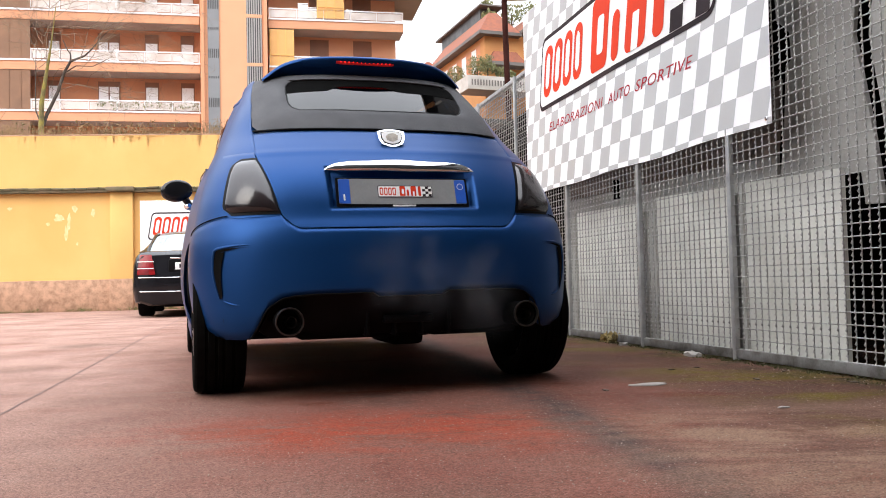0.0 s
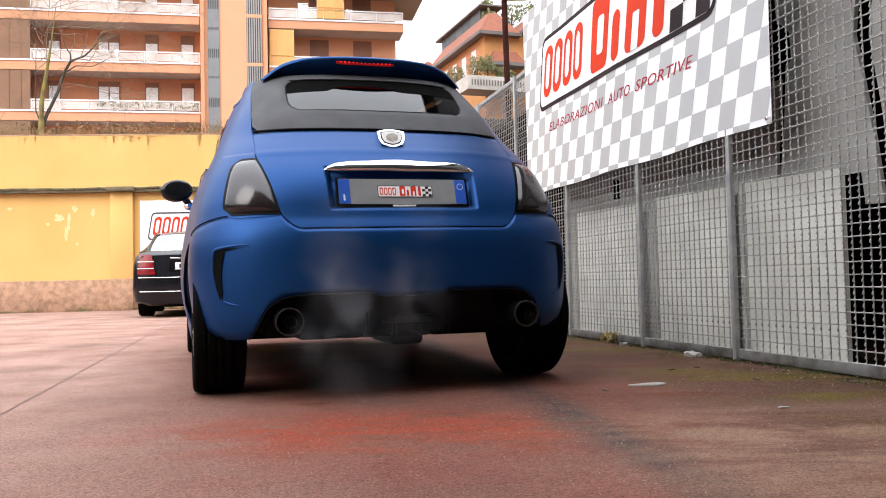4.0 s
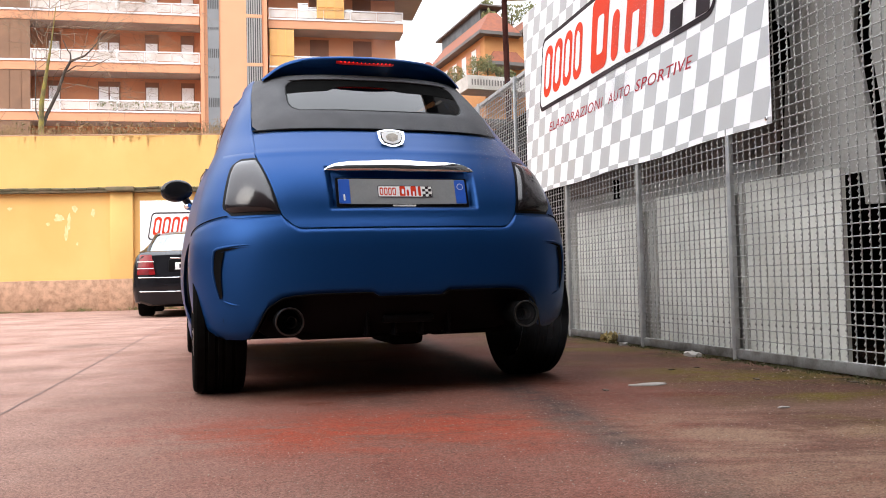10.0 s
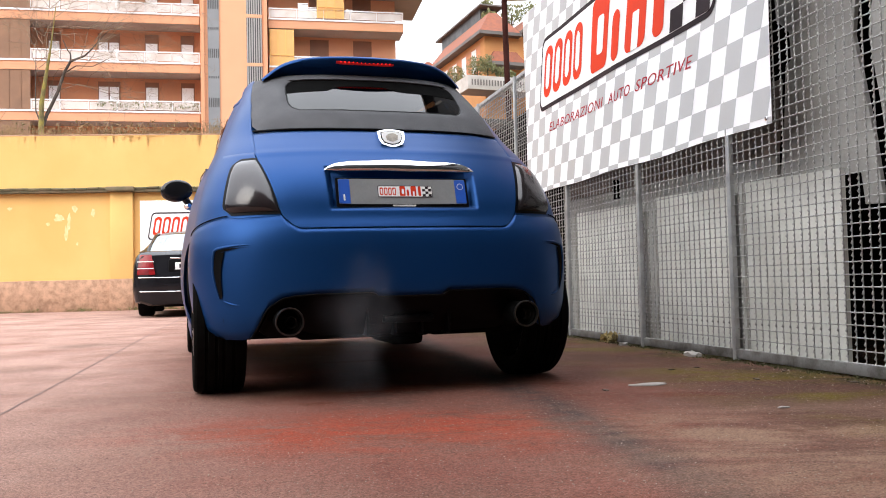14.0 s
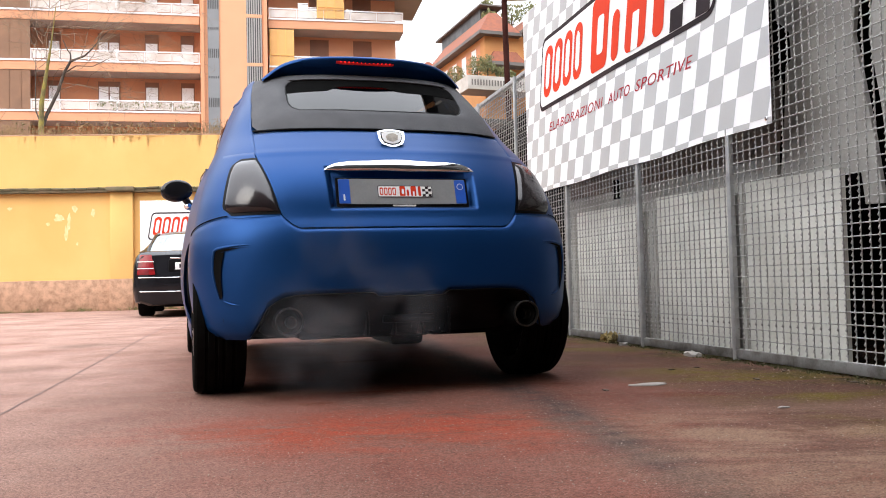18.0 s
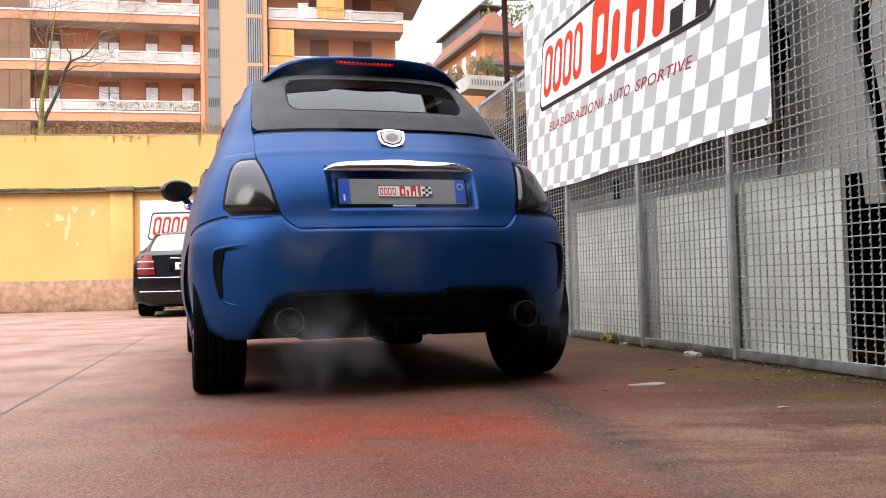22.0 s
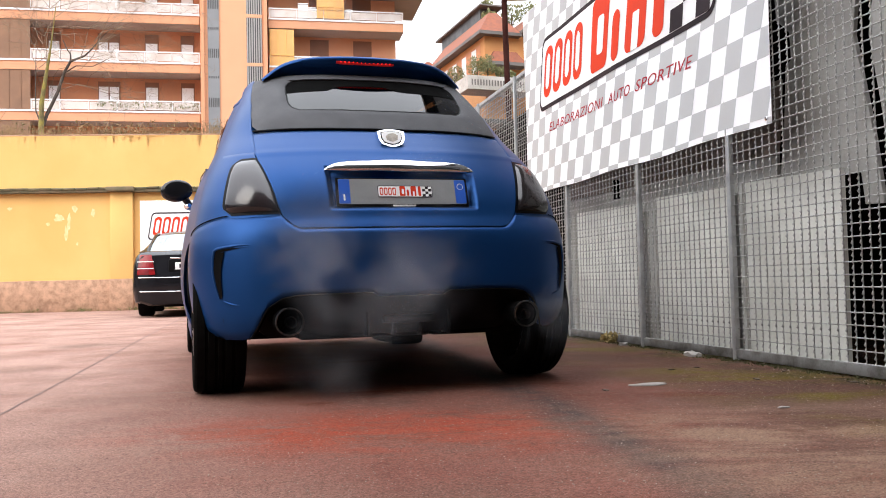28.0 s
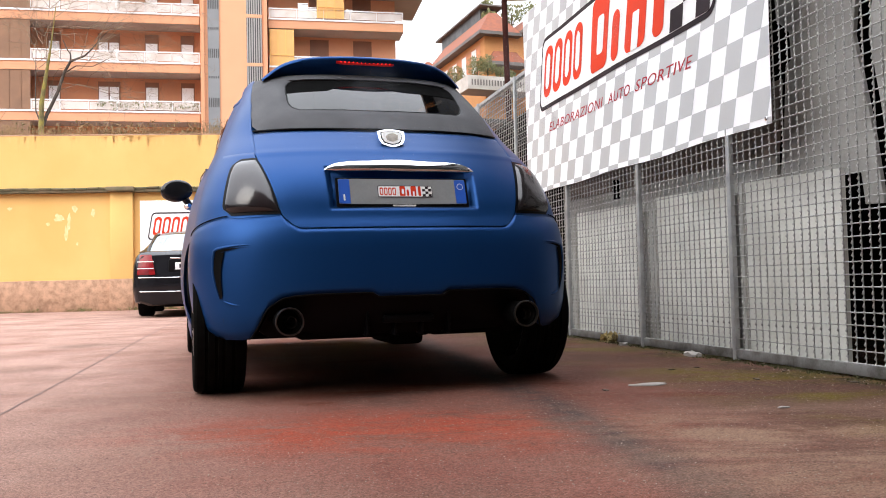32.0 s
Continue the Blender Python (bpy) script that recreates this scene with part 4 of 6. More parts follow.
        tube(bm, [side_point(sgn, 0.75 + 0.16 * i / 6, 0.86, 0.012 + 0.016 * math.sin(math.pi * i / 6)) for i in range(7)], 0.011, 8)
        part("door_handle", bm, M_CHROME, door, "chrome door handle")
        grid = []
        for i in range(41):
            y = 1.73 + (3.0 - 1.73) * i / 40
            lo = max(arch(y, 2.3, 0.24), 0.24)
            hi = 0.93 - 0.30 * max(0, (y - 2.0) / 1.0) ** 1.6
            grid.append([side_point(sgn, y, lo + (hi - lo) * j / 14) for j in range(15)])
        bm = bmesh.new()
        sheet(bm, grid, 0.02, (-sgn, 0, 0))
        part("front_wing", bm, M_BLUE, car, "satin blue front wing", smooth=50)
        part("sill", boxed(min(sgn * 0.66, sgn * 0.80), max(sgn * 0.66, sgn * 0.80), 0.36, 1.94, 0.180, 0.265, 0.02), M_BLUE, car, "satin blue sill")
        # tail lamp
        top_z, low_z = 0.950, 0.722
        outer = [(0.722, 0.650), (0.735, 0.672), (0.755, 0.680), (0.85, 0.663), (0.92, 0.641), (0.942, 0.622), (0.950, 0.600)]

        def lens(grow, base, dome, nx=16, nz=18):
            rows = []
            for j in range(nz + 1):
                v = j / nz
                z = low_z - grow + (top_z - low_z + 2 * grow) * v
                zc = min(max(z, low_z), top_z)
                a, b = gate_edge(zc) + 0.004 - grow * 0.5, lerp_table(outer, zc)[0] + grow
                rows.append([at_x(sgn * (a + (b - a) * i / nx), z, base + dome * math.sqrt(max(0, (1 - (2 * i / nx - 1) ** 2) * (1 - (2 * v - 1) ** 4)))) for i in range(nx + 1)])
            return rows

        bm = bmesh.new()
        sheet(bm, lens(0.007, 0.003, 0.0), 0.02)
        lamp = part("tail_lamp", bm, M_BLACK, car, "smoked tail lamp with black seal")
        bm = bmesh.new()
        grid = lens(-0.004, 0.006, 0.018)
        sheet(bm, grid)
        part("lens", bm, M_SMOKED, lamp, "smoked glossy lens", smooth=80)

    # soft top: rear face with the window opening, roof above
    gb, gt = 1.196, 1.352
    bm = bmesh.new()

    # rings from the opening out to the edge of the cloth
    def edge_hit(u, v):
        """Point on the outer edge of the cloth from the opening's centre along (u, v)."""
        s = 0.05
        for _ in range(400):
            s += 0.003
            x, z = 0.009 + u * s, 1.274 + v * s
            if z <= 1.100 or z >= 1.41 or abs(x) >= top_edge(z):
                break
        return (x, min(max(z, 1.100), 1.41))

    count = 120
    rings = [[] for _ in range(9)]
    for i in range(count):
        a = math.tau * i / count
        u, v = math.cos(a), math.sin(a)
        out = edge_hit(u, v)
        # opening's edge in the same direction
        s = 0.0
        while s < 1.0:
            s += 0.002
            x, z = u * s, 1.274 + v * s
            ax, az = abs(x) - (0.4035 - 0.055), abs(z - (gb + gt + 0.02) / 2) - ((gt + 0.02 - gb) / 2 - 0.055)
            if (max(ax, 0) ** 2 + max(az, 0) ** 2) ** 0.5 + min(max(ax, az), 0) > 0.055:
                break
        inn = (u * s + 0.009, 1.274 + v * s)
        for r in range(9):
            f = r / 8
            x, z = inn[0] + (out[0] - inn[0]) * f, inn[1] + (out[1] - inn[1]) * f
            rings[r].append(at_x(x, z, 0.002 - (0.010 if r == 0 else 0) + 0.004 * math.sin(f * math.pi)))
    vr = [[bm.verts.new(q) for q in ring] for ring in rings]
    for a, b in zip(vr, vr[1:]):
        for i in range(count):
            bm.faces.new((a[i], a[(i + 1) % count], b[(i + 1) % count], b[i]))
    top = part("soft_top", bm, M_CLOTH, car, "black cloth soft top", smooth=60)
    bm = bmesh.new()
    loop = [q + Vector((0, 0.002, 0)) for q in rings[0]]
    tube(bm, loop, 0.004, 6, close=True)
    part("window_seal", bm, M_BLACK, top, "black window seal")
    bm = bmesh.new()
    sheet(bm, [[at_x(-0.41 + 0.84 * i / 30, 1.185 + 0.20 * j / 12, -0.010) for i in range(31)] for j in range(13)])
    pane = part("rear_window", bm, M_REARGLASS, top, "dark rear window", smooth=80)
    pane.visible_shadow = False
    # dark reflection painted along the window's upper edge, shallower at the middle
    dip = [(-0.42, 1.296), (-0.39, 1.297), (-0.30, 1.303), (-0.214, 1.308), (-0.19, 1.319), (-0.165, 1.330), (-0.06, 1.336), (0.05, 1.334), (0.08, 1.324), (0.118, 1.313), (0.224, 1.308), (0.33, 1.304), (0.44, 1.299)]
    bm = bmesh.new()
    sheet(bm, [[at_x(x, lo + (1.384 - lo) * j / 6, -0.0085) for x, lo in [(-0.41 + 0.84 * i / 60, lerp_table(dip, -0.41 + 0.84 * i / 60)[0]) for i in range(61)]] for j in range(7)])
    part("window_print", bm, M_LINER, top, "black band on the glass, painted for a dark reflection", smooth=60)
    bm = bmesh.new()
    rows = []
    for j in range(20):
        y = 0.10 + 1.12 * j / 19
        zc = lerp_table([(0.1, 1.395), (0.2, 1.432), (0.35, 1.462), (0.6, 1.480), (0.9, 1.482), (1.22, 1.455)], y)[0]
        rows.append([Vector((0.445 * u, y + 0.10 * u * u * (1 - j / 19), zc - 0.055 * abs(u) ** 2.6)) for u in [-1 + 2 * i / 20 for i in range(21)]])
    sheet(bm, rows, 0.02, (0, 0, -1))
    part("roof_cloth", bm, M_CLOTH, top, "black cloth roof", smooth=60)
    bm = bmesh.new()
    tube(bm, [at_x(-0.548 + 1.096 * i / 40, 1.0975, 0.000) for i in range(41)], 0.0045, 8)
    part("base_seal", bm, M_BLACK, top, "black rubber seal at the soft top's foot")

    # roof spoiler
    prof = [(0.0, 1.484), (0.26, 1.482), (0.34, 1.473), (0.40, 1.454), (0.45, 1.422), (0.478, 1.400)]

    def lip(x):
        return lerp_table(prof, abs(x))[0]

    rows = []
    for i in range(49):
        x = -0.478 + 0.956 * i / 48
        zt, y = lip(x), 0.062 + 0.153 * (x / 0.48) ** 2
        zb = min(1.402 + 0.006 * (1 - (x / 0.48) ** 2), zt - 0.001)
        roof = 1.484 - 0.055 * abs(x / 0.5) ** 2.6
        sec = [(y + 0.40, min(roof, zt + 0.002)), (y + 0.16, zt + 0.004 * (zt > 1.45)), (y + 0.03, zt + 0.003), (y + 0.010, zt), (y + 0.001, zt - 0.009), (y + 0.001, zt - 0.016),
               (y + 0.035, zb + (zt - zb) * 0.52), (y + 0.075, zb + (zt - zb) * 0.18), (y + 0.105, zb - 0.004)]
        rows.append([Vector((x, yy, zz + x * LEAN)) for yy, zz in sec])
    bm = bmesh.new()
    sheet(bm, rows)
    spoiler = part("spoiler", bm, M_BLUE, car, "satin blue roof spoiler", smooth=60)
    bm = bmesh.new()
    sheet(bm, [[Vector((-0.02 + 0.135 * u, 0.086 + 0.004 * (1 - abs(v)) * -1 + 0.10 * (0.02 / 0.48) ** 2, 1.458 + 0.0085 * v * (1 - 0.5 * u ** 6))) for v in (-1, 0, 1)] for u in [-1 + 2 * q / 24 for q in range(25)]], 0.02)
    brake = part("brake_lamp", bm, M_LIT, spoiler, "long red brake lamp")
    led = mesh_of("led", lathe(bmesh.new(), [(0.0001, -0.002), (0.003, -0.0015), (0.0035, 0.002)], pose(0, 0, 0, 0, 0, 90), 8), M_LED, 60)
    for q in range(13):
        same("led", led, brake, pose(-0.02 - 0.115 + 0.23 * q / 12, 0.0805, 1.458))

    # diffuser, exhausts, under body
    rows = []
    for j in range(13):
        v = j / 12
        row = []
        for i in range(61):
            x = -0.585 + 1.17 * i / 60
            z = 0.243 + (rim_z(x) + 0.012 - 0.243) * v
            row.append(at_x(x, z, -0.026 - 0.05 * (1 - v)))
        rows.append(row)
    bm = bmesh.new()
    sheet(bm, rows, 0.05)
    diff = part("diffuser", bm, M_BLACK, car, "black plastic diffuser")
    for x in (-0.16, -0.05, 0.06, 0.17):
        part("fin", boxed(x - 0.005, x + 0.005, -0.50, -0.36, 0.236, 0.36, 0.003), M_BLACK, diff)
    part("fog_lamp", boxed(-0.10, 0.10, -0.515, -0.47, 0.285, 0.315, 0.006), M_BLACK, diff, "dark fog lamp")
    for sgn in (-1, 1):
        bm = bmesh.new()
        lathe(bm, [(0.0500, 0.016), (0.0525, 0.012), (0.0525, 0.004), (0.0515, 0.0), (0.0485, 0.0), (0.0470, 0.006), (0.0460, 0.016)], pose(sgn * 0.468, -0.585, 0.305, 0, 0, 90), 40)
        pipe = part("exhaust_tip", bm, M_STEEL, car, "round steel exhaust tip", smooth=40)
        bm = bmesh.new()
        lathe(bm, [(0.0001, 0.14), (0.0455, 0.14), (0.0455, 0.03)], pose(sgn * 0.468, -0.585, 0.305, 0, 0, 90), 32)
        part("soot", bm, M_SOOT, pipe, "sooty black bore")
        # barrel in near-black; the shade on its steel is put into the colour
        bm = bmesh.new()
        lathe(bm, [(0.030, 0.30), (0.048, 0.30), (0.0495, 0.017), (0.0462, 0.017), (0.0458, 0.20), (0.030, 0.202)], pose(sgn * 0.468, -0.585, 0.305, 0, 0, 90), 40)
        part("barrel", bm, M_LINER, pipe, "tailpipe barrel, near-black for its unlit look", smooth=40)
        bm = bmesh.new()
        lathe(bm, [(0.020, 0.012), (0.022, 0.010), (0.023, 0.06), (0.020, 0.06)], pose(sgn * 0.468 + 0.012, -0.555, 0.300, 0, 0, 90), 20)
        part("inner_pipe", bm, M_STEEL, pipe)
    under = [("floor_pan", (-0.66, 0.66, 0.35, 2.75, 0.190, 0.40)), ("rear_floor", (-0.60, 0.60, -0.30, 0.36, 0.248, 0.40)), ("rear_axle", (-0.66, 0.66, -0.06, 0.06, 0.225, 0.33)), ("silencer", (-0.42, 0.12, -0.42, -0.16, 0.226, 0.36)),
             ("spare_well", (-0.03, 0.115, -0.32, 0.05, 0.186, 0.30)), ("heat_shield", (0.12, 0.50, -0.40, -0.10, 0.224, 0.32)), ("inner_wing", (-0.60, 0.60, -0.30, 0.42, 0.33, 0.62)), ("engine_tray", (-0.6, 0.6, 1.9, 2.75, 0.185, 0.6))]
    # unseen boxes added to stop light leaking down through the cabin
    under += [("boot_floor", (-0.56, 0.56, -0.36, 0.05, 0.635, 0.66)), ("wheel_tub", (-0.70, 0.70, 0.05, 0.62, 0.635, 0.66)), ("cabin_floor", (-0.74, 0.74, 0.62, 2.70, 0.605, 0.63)), ("tail_closing", (-0.55, 0.55, -0.44, -0.28, 0.30, 0.42))]
    for name, q in under:
        part(name, boxed(*q, 0.02), M_LINER, car)

    # hood, windscreen, front, cabin
    bm = bmesh.new()
    sheet(bm, [[Vector((u * (0.62 - 0.10 * v), 1.92 + 1.02 * v, 0.985 - 0.10 * v - 0.19 * v ** 3 - 0.05 * u * u)) for u in [-1 + 2 * i / 16 for i in range(17)]] for v in [q / 14 for q in range(15)]], 0.02, (0, 0, -1))
    part("bonnet", bm, M_BLUE, car, "satin blue bonnet", smooth=60)
    bm = bmesh.new()
    sheet(bm, [[Vector((u * (0.66 - 0.17 * v), 1.95 - 0.75 * v - 0.12 * u * u, 0.985 + 0.455 * v - 0.03 * u * u * v)) for u in [-1 + 2 * i / 16 for i in range(17)]] for v in [q / 10 for q in range(11)]])
    part("windscreen", bm, M_GLASSDARK, car, "windscreen", smooth=80).visible_shadow = False
    bm = bmesh.new()
    box(bm, -0.62, 0.62, 2.85, 3.02, 0.17, 0.66, 0.06)
    part("front_bumper", bm, M_BLUE, car, "satin blue front bumper")
    for sgn in (-1, 1):
        bm = bmesh.new()
        bmesh.ops.create_uvsphere(bm, u_segments=20, v_segments=12, radius=0.085, matrix=pose(sgn * 0.54, 2.80, 0.74) @ Matrix.Diagonal((1, 0.5, 1.1, 1)))
        part("headlamp", bm, M_CHROME, car, "round headlamp")
    for sgn in (-1, 1):
        x = sgn * 0.33
        seat = part("front_seat", boxed(x - 0.24, x + 0.24, 0.75, 0.95, 0.45, 1.02, 0.07), M_INTERIOR, car, "dark grey front seat")
        part("headrest", boxed(x - 0.12, x + 0.12, 0.74, 0.84, 1.05, 1.20, 0.04), M_INTERIOR, seat)
    part("rear_seat", boxed(-0.55, 0.55, 0.18, 0.36, 0.45, 1.02, 0.06), M_INTERIOR, car, "dark grey rear seat")
    part("cabin_tub", boxed(-0.64, 0.64, -0.10, 1.85, 0.42, 0.60, 0.02), M_INTERIOR, car)
    # door mirrors: no glass, the dark reflection is put into the black colour
    for sgn in (-1, 1):
        bm = bmesh.new()
        bmesh.ops.create_uvsphere(bm, u_segments=28, v_segments=16, radius=1.0, matrix=pose(sgn * 0.860, 1.37, 1.000, 0, sgn * 6, 0) @ Matrix.Diagonal((0.090, 0.060, 0.064, 1)))
        for v in bm.verts:
            if v.co.y < 1.335:
                v.co.y = 1.335 + (v.co.y - 1.335) * 0.15
        mirror = part("door_mirror", bm, M_CARBLACK, car, "glossy black door mirror", smooth=60)
        bm = bmesh.new()
        tube(bm, [(sgn * 0.815, 1.37, 0.955), (sgn * 0.79, 1.38, 0.92), (sgn * 0.755, 1.39, 0.90)], [0.022, 0.018, 0.022], 10)
        part("stalk", bm, M_CARBLACK, mirror)


def build_wheels():
    ribs = [(-0.098, 0.262), (-0.102, 0.272), (-0.098, 0.284), (-0.088, 0.292), (-0.060, 0.2955), (-0.056, 0.289), (-0.048, 0.289), (-0.044, 0.296), (-0.022, 0.2965), (-0.018, 0.290), (-0.010, 0.290), (-0.006, 0.297)]
    half = [(r, h) for h, r in ribs]
    prof = [(0.205, -0.075), (0.215, -0.092), (0.240, -0.101)] + half + [(r, -h) for r, h in half[::-1]] + [(0.240, 0.101), (0.215, 0.092), (0.205, 0.075)]
    tyre_me = mesh_of("tyre", lathe(bmesh.new(), prof, Matrix.Identity(4), 64), M_TYRE, 30)
    rim_me = mesh_of("rim", lathe(bmesh.new(), [(0.06, 0.055), (0.19, 0.040), (0.205, 0.072), (0.213, 0.090), (0.207, 0.094), (0.198, 0.080), (0.190, 0.05), (0.185, -0.07), (0.205, -0.09), (0.19, -0.09), (0.17, -0.05), (0.17, 0.03), (0.06, 0.03)], Matrix.Identity(4), 48), M_RIM, 35)
    sp = bmesh.new()
    tube(sp, [(0.075, 0, 0.03), (0.085, 0.004, 0.12), (0.078, 0.010, 0.198)], [0.019, 0.015, 0.017], 8)
    spoke_me = mesh_of("spoke", sp, M_RIM, 50)
    disc_me = mesh_of("brake_disc", lathe(bmesh.new(), [(0.0001, 0.02), (0.13, 0.02), (0.13, 0.005), (0.0001, 0.005)], Matrix.Identity(4), 36), M_STEEL, 30)
    # black disc added over the wheel's inner side, the shade there as colour
    shade_disc_me = mesh_of("backing_plate", lathe(bmesh.new(), [(0.0001, -0.096), (0.211, -0.096), (0.211, -0.091), (0.0001, -0.091)], Matrix.Identity(4), 36), M_LINER, 30)
    for sgn in (-1, 1):
        for y in (0.0, 2.3):
            m = pose(sgn * 0.70, y, 0.2945, 0, 0, 0 if sgn > 0 else 180)
            wheel = new("wheel")
            wheel.parent, wheel.matrix_basis = car, m
            wheel["label"] = "low-profile tyre on a spoked alloy wheel"
            same("tyre", tyre_me, wheel)
            same("rim", rim_me, wheel)
            same("brake_disc", disc_me, wheel)
            same("backing_plate", shade_disc_me, wheel)
            for q in range(10):
                same("spoke", spoke_me, wheel, pose(0, 0, 0, q * 36 + (6 if q % 2 else -6), 0, 0))


build_body()
build_wheels()


# ---------- apartment house across the street ----------
def build_house():
    h = thing("apartment_building", "orange rendered apartment building with long white-railed balconies", "building", HOUSE)
    part("wall", boxed(-22, -1.15, 1.65, 9, 0, 27), M_ORANGED, h, "terracotta rendered wall")
    part("stair_tower", boxed(-1.1, 2.92, -0.25, 9, 0, 27), M_SALMON, h, "salmon rendered stair tower")
    part("wing_wall", boxed(2.95, 11.2, 1.7, 9, 0, 27), M_ORANGE, h, "orange rendered wall")
    part("pier", boxed(-1.02, -0.86, -0.45, -0.25, 0, 27), M_ORANGE, h)
    part("pier", boxed(2.70, 2.92, -0.45, -0.25, 0, 27), M_ORANGE, h)
    # grey strip and louvre strip on the tower
    strip = part("grey_strip", boxed(-0.66, 0.02, -0.32, -0.252, 0, 27), M_GREYPANEL, h, "grey metal panel strip")
    slot = mesh_of("slot", boxed(-0.03, 0.03, -0.01, 0.0, -0.28, 0.28), M_LOUVRE)
    small = mesh_of("slot", boxed(-0.03, 0.03, -0.01, 0.0, -0.07, 0.07), M_LOUVRE)
    for k in range(7):
        for i in range(6):
            same("slot", slot, strip, pose(-0.59 + i * 0.11, -0.322, 0.7 + 11.05 - 3.03 + k * 3.03))
            same("slot", small, strip, pose(-0.59 + i * 0.11, -0.322, 2.1 + 11.2 - 3.03 + k * 3.03))
    louvre = part("louvre_back", boxed(1.66, 2.60, -0.27, -0.252, 0, 27), M_LOUVRE, h, "dark stair louvre")
    bar = mesh_of("louvre_bar", boxed(-0.035, 0.035, -0.08, 0.0, 0, 27), M_SLAB)
    for i in range(7):
        same("louvre_bar", bar, louvre, pose(1.72 + i * 0.137, -0.272, 0))
    for k in range(7):
        part("louvre_rail", boxed(1.66, 2.60, -0.36, -0.275, 4.95 + k * 3.03, 5.15 + k * 3.03), M_SALMON, louvre)
    rail_post = mesh_of("rail_post", boxed(-0.025, 0.025, 0.0, 0.05, 0.0, 0.60), M_WHITE)
    pane = mat("balcony_pane", (0.68, 0.62, 0.58), (0.55, 0.46, 0.40), 0.7, 0.3)
    white_door = mat("white_curtain", (0.92, 0.92, 0.92), (0.88, 0.88, 0.88), 1.5, 0.6)
    shut = mat("brown_roller_shutter", (0.27, 0.125, 0.07), (0.21, 0.10, 0.06), 1.0, 0.7)

    def balcony(x0, x1, top, depth, left_open=False):
        b = part("balcony", boxed(x0, x1, 0.0, depth, top - 0.58, top - 0.06), M_ORANGE, h, "orange balcony front with white rail")
        part("kerb", boxed(x0 - 0.03, x1 + 0.03, -0.05, 0.12, top - 0.058, top + 0.05), M_WHITE, b, "white kerb")
        part("soffit", boxed(x0 + 0.02, x1 - 0.02, 0.05, depth, top - 0.60, top - 0.582), M_SLAB, b, "grey soffit")
        x0 = max(x0, -10.83)
        part("top_rail", boxed(x0, x1, 0.0, 0.06, top + 0.62, top + 0.70), M_WHITE, b, "white top rail")
        n = max(2, int((x1 - x0) / 1.55))
        for i in range(n + 1):
            same("rail_post", rail_post, b, pose(x0 + 0.03 + (x1 - x0 - 0.06) * i / n, 0.0, top + 0.04))
        for i in range(n):
            a = x0 + 0.08 + (x1 - x0 - 0.06) * i / n
            part("rail_pane", boxed(a, a + (x1 - x0 - 0.06) / n - 0.10, 0.02, 0.035, top + 0.12, top + 0.58), pane, b)
        return b

    for k in range(7):
        top = 17.20 + (k - 3) * 3.02
        if top > 26 or top < 7:
            continue
        balcony(-22, -1.17, top, 1.64)
        balcony(3.02, 11.50, top - 0.04, 1.9)
        for x, w in ((-9.9, 0.6), (-7.05, 0.55), (-6.42, 0.55), (-4.2, 0.7), (-2.05, 0.7), (-13.5, 0.8)):
            door = part("balcony_door", boxed(x - w / 2 - 0.06, x + w / 2 + 0.06, 1.58, 1.66, top - 0.0, top + 2.18), shut, h, "balcony door with roller shutter")
            lower = 1.85 if k != 2 else 1.60
            part("door_leaf", boxed(x - w / 2, x + w / 2, 1.54, 1.579, top, top + lower), white_door, door, "white door leaf")
        for x in (6.2, 9.0):
            part("balcony_door", boxed(x - 0.6, x + 0.6, 1.64, 1.71, top, top + 2.2), shut, h, "brown shuttered balcony door")
        # cloth blinds between the storeys at the outer bays
        blind = part("blind", boxed(-21.9, -10.85, 0.04, 0.10, top + 0.052, top + 2.42), M_BEIGE, h, "tan cloth blind")
        for x in (-14.0, -13.0, -12.05, -11.4):
            part("blind_seam", boxed(x, x + 0.05, 0.012, 0.039, top + 0.06, top + 2.42), M_BEIGE, blind)
    for x0, x1, z0, z1 in ((3.05, 4.55, 14.15, 16.50), (6.0, 7.70, 17.30, 19.6)):
        blind = part("blind", boxed(x0, x1, 0.0, 0.05, z0, z1), M_SHUTTER, h, "yellow framed blind")
        for i in range(4):
            part("blind_bar", boxed(x0 + (x1 - x0 - 0.06) * i / 3, x0 + (x1 - x0 - 0.06) * i / 3 + 0.06, -0.04, -0.002, z0, z1), M_YELLOW, blind)
        part("blind_bar", boxed(x0, x1, -0.045, -0.041, z0 + 0.7, z0 + 0.76), M_YELLOW, blind)
    part("roof_eave", boxed(8.0, 13.0, -1.2, 5.6, 19.15, 19.45), M_SLAB, h, "wide grey roof eave")
    part("gutter", boxed(8.0, 13.0, -1.32, -1.2, 19.1, 19.5), M_BROWN, h, "brown gutter")


build_house()


def balcony_box(x0, x1, z1, label):
    """A storage box on a balcony floor, with a lid and a lower base."""
    ob = thing("storage_box", label, "box", HOUSE, "boxes on the balcony")
    part("base", boxed(x0 + 0.03, x1 - 0.03, 0.28, 0.78, 17.102, 17.2), M_SLAB, ob)
    part("body", boxed(x0, x1, 0.25, 0.80, 17.2, z1 - 0.08, 0.02), M_WHITE, ob)
    part("lid", boxed(x0 - 0.03, x1 + 0.03, 0.22, 0.83, z1 - 0.078, z1, 0.02), M_WHITE, ob, "pale overhanging lid")


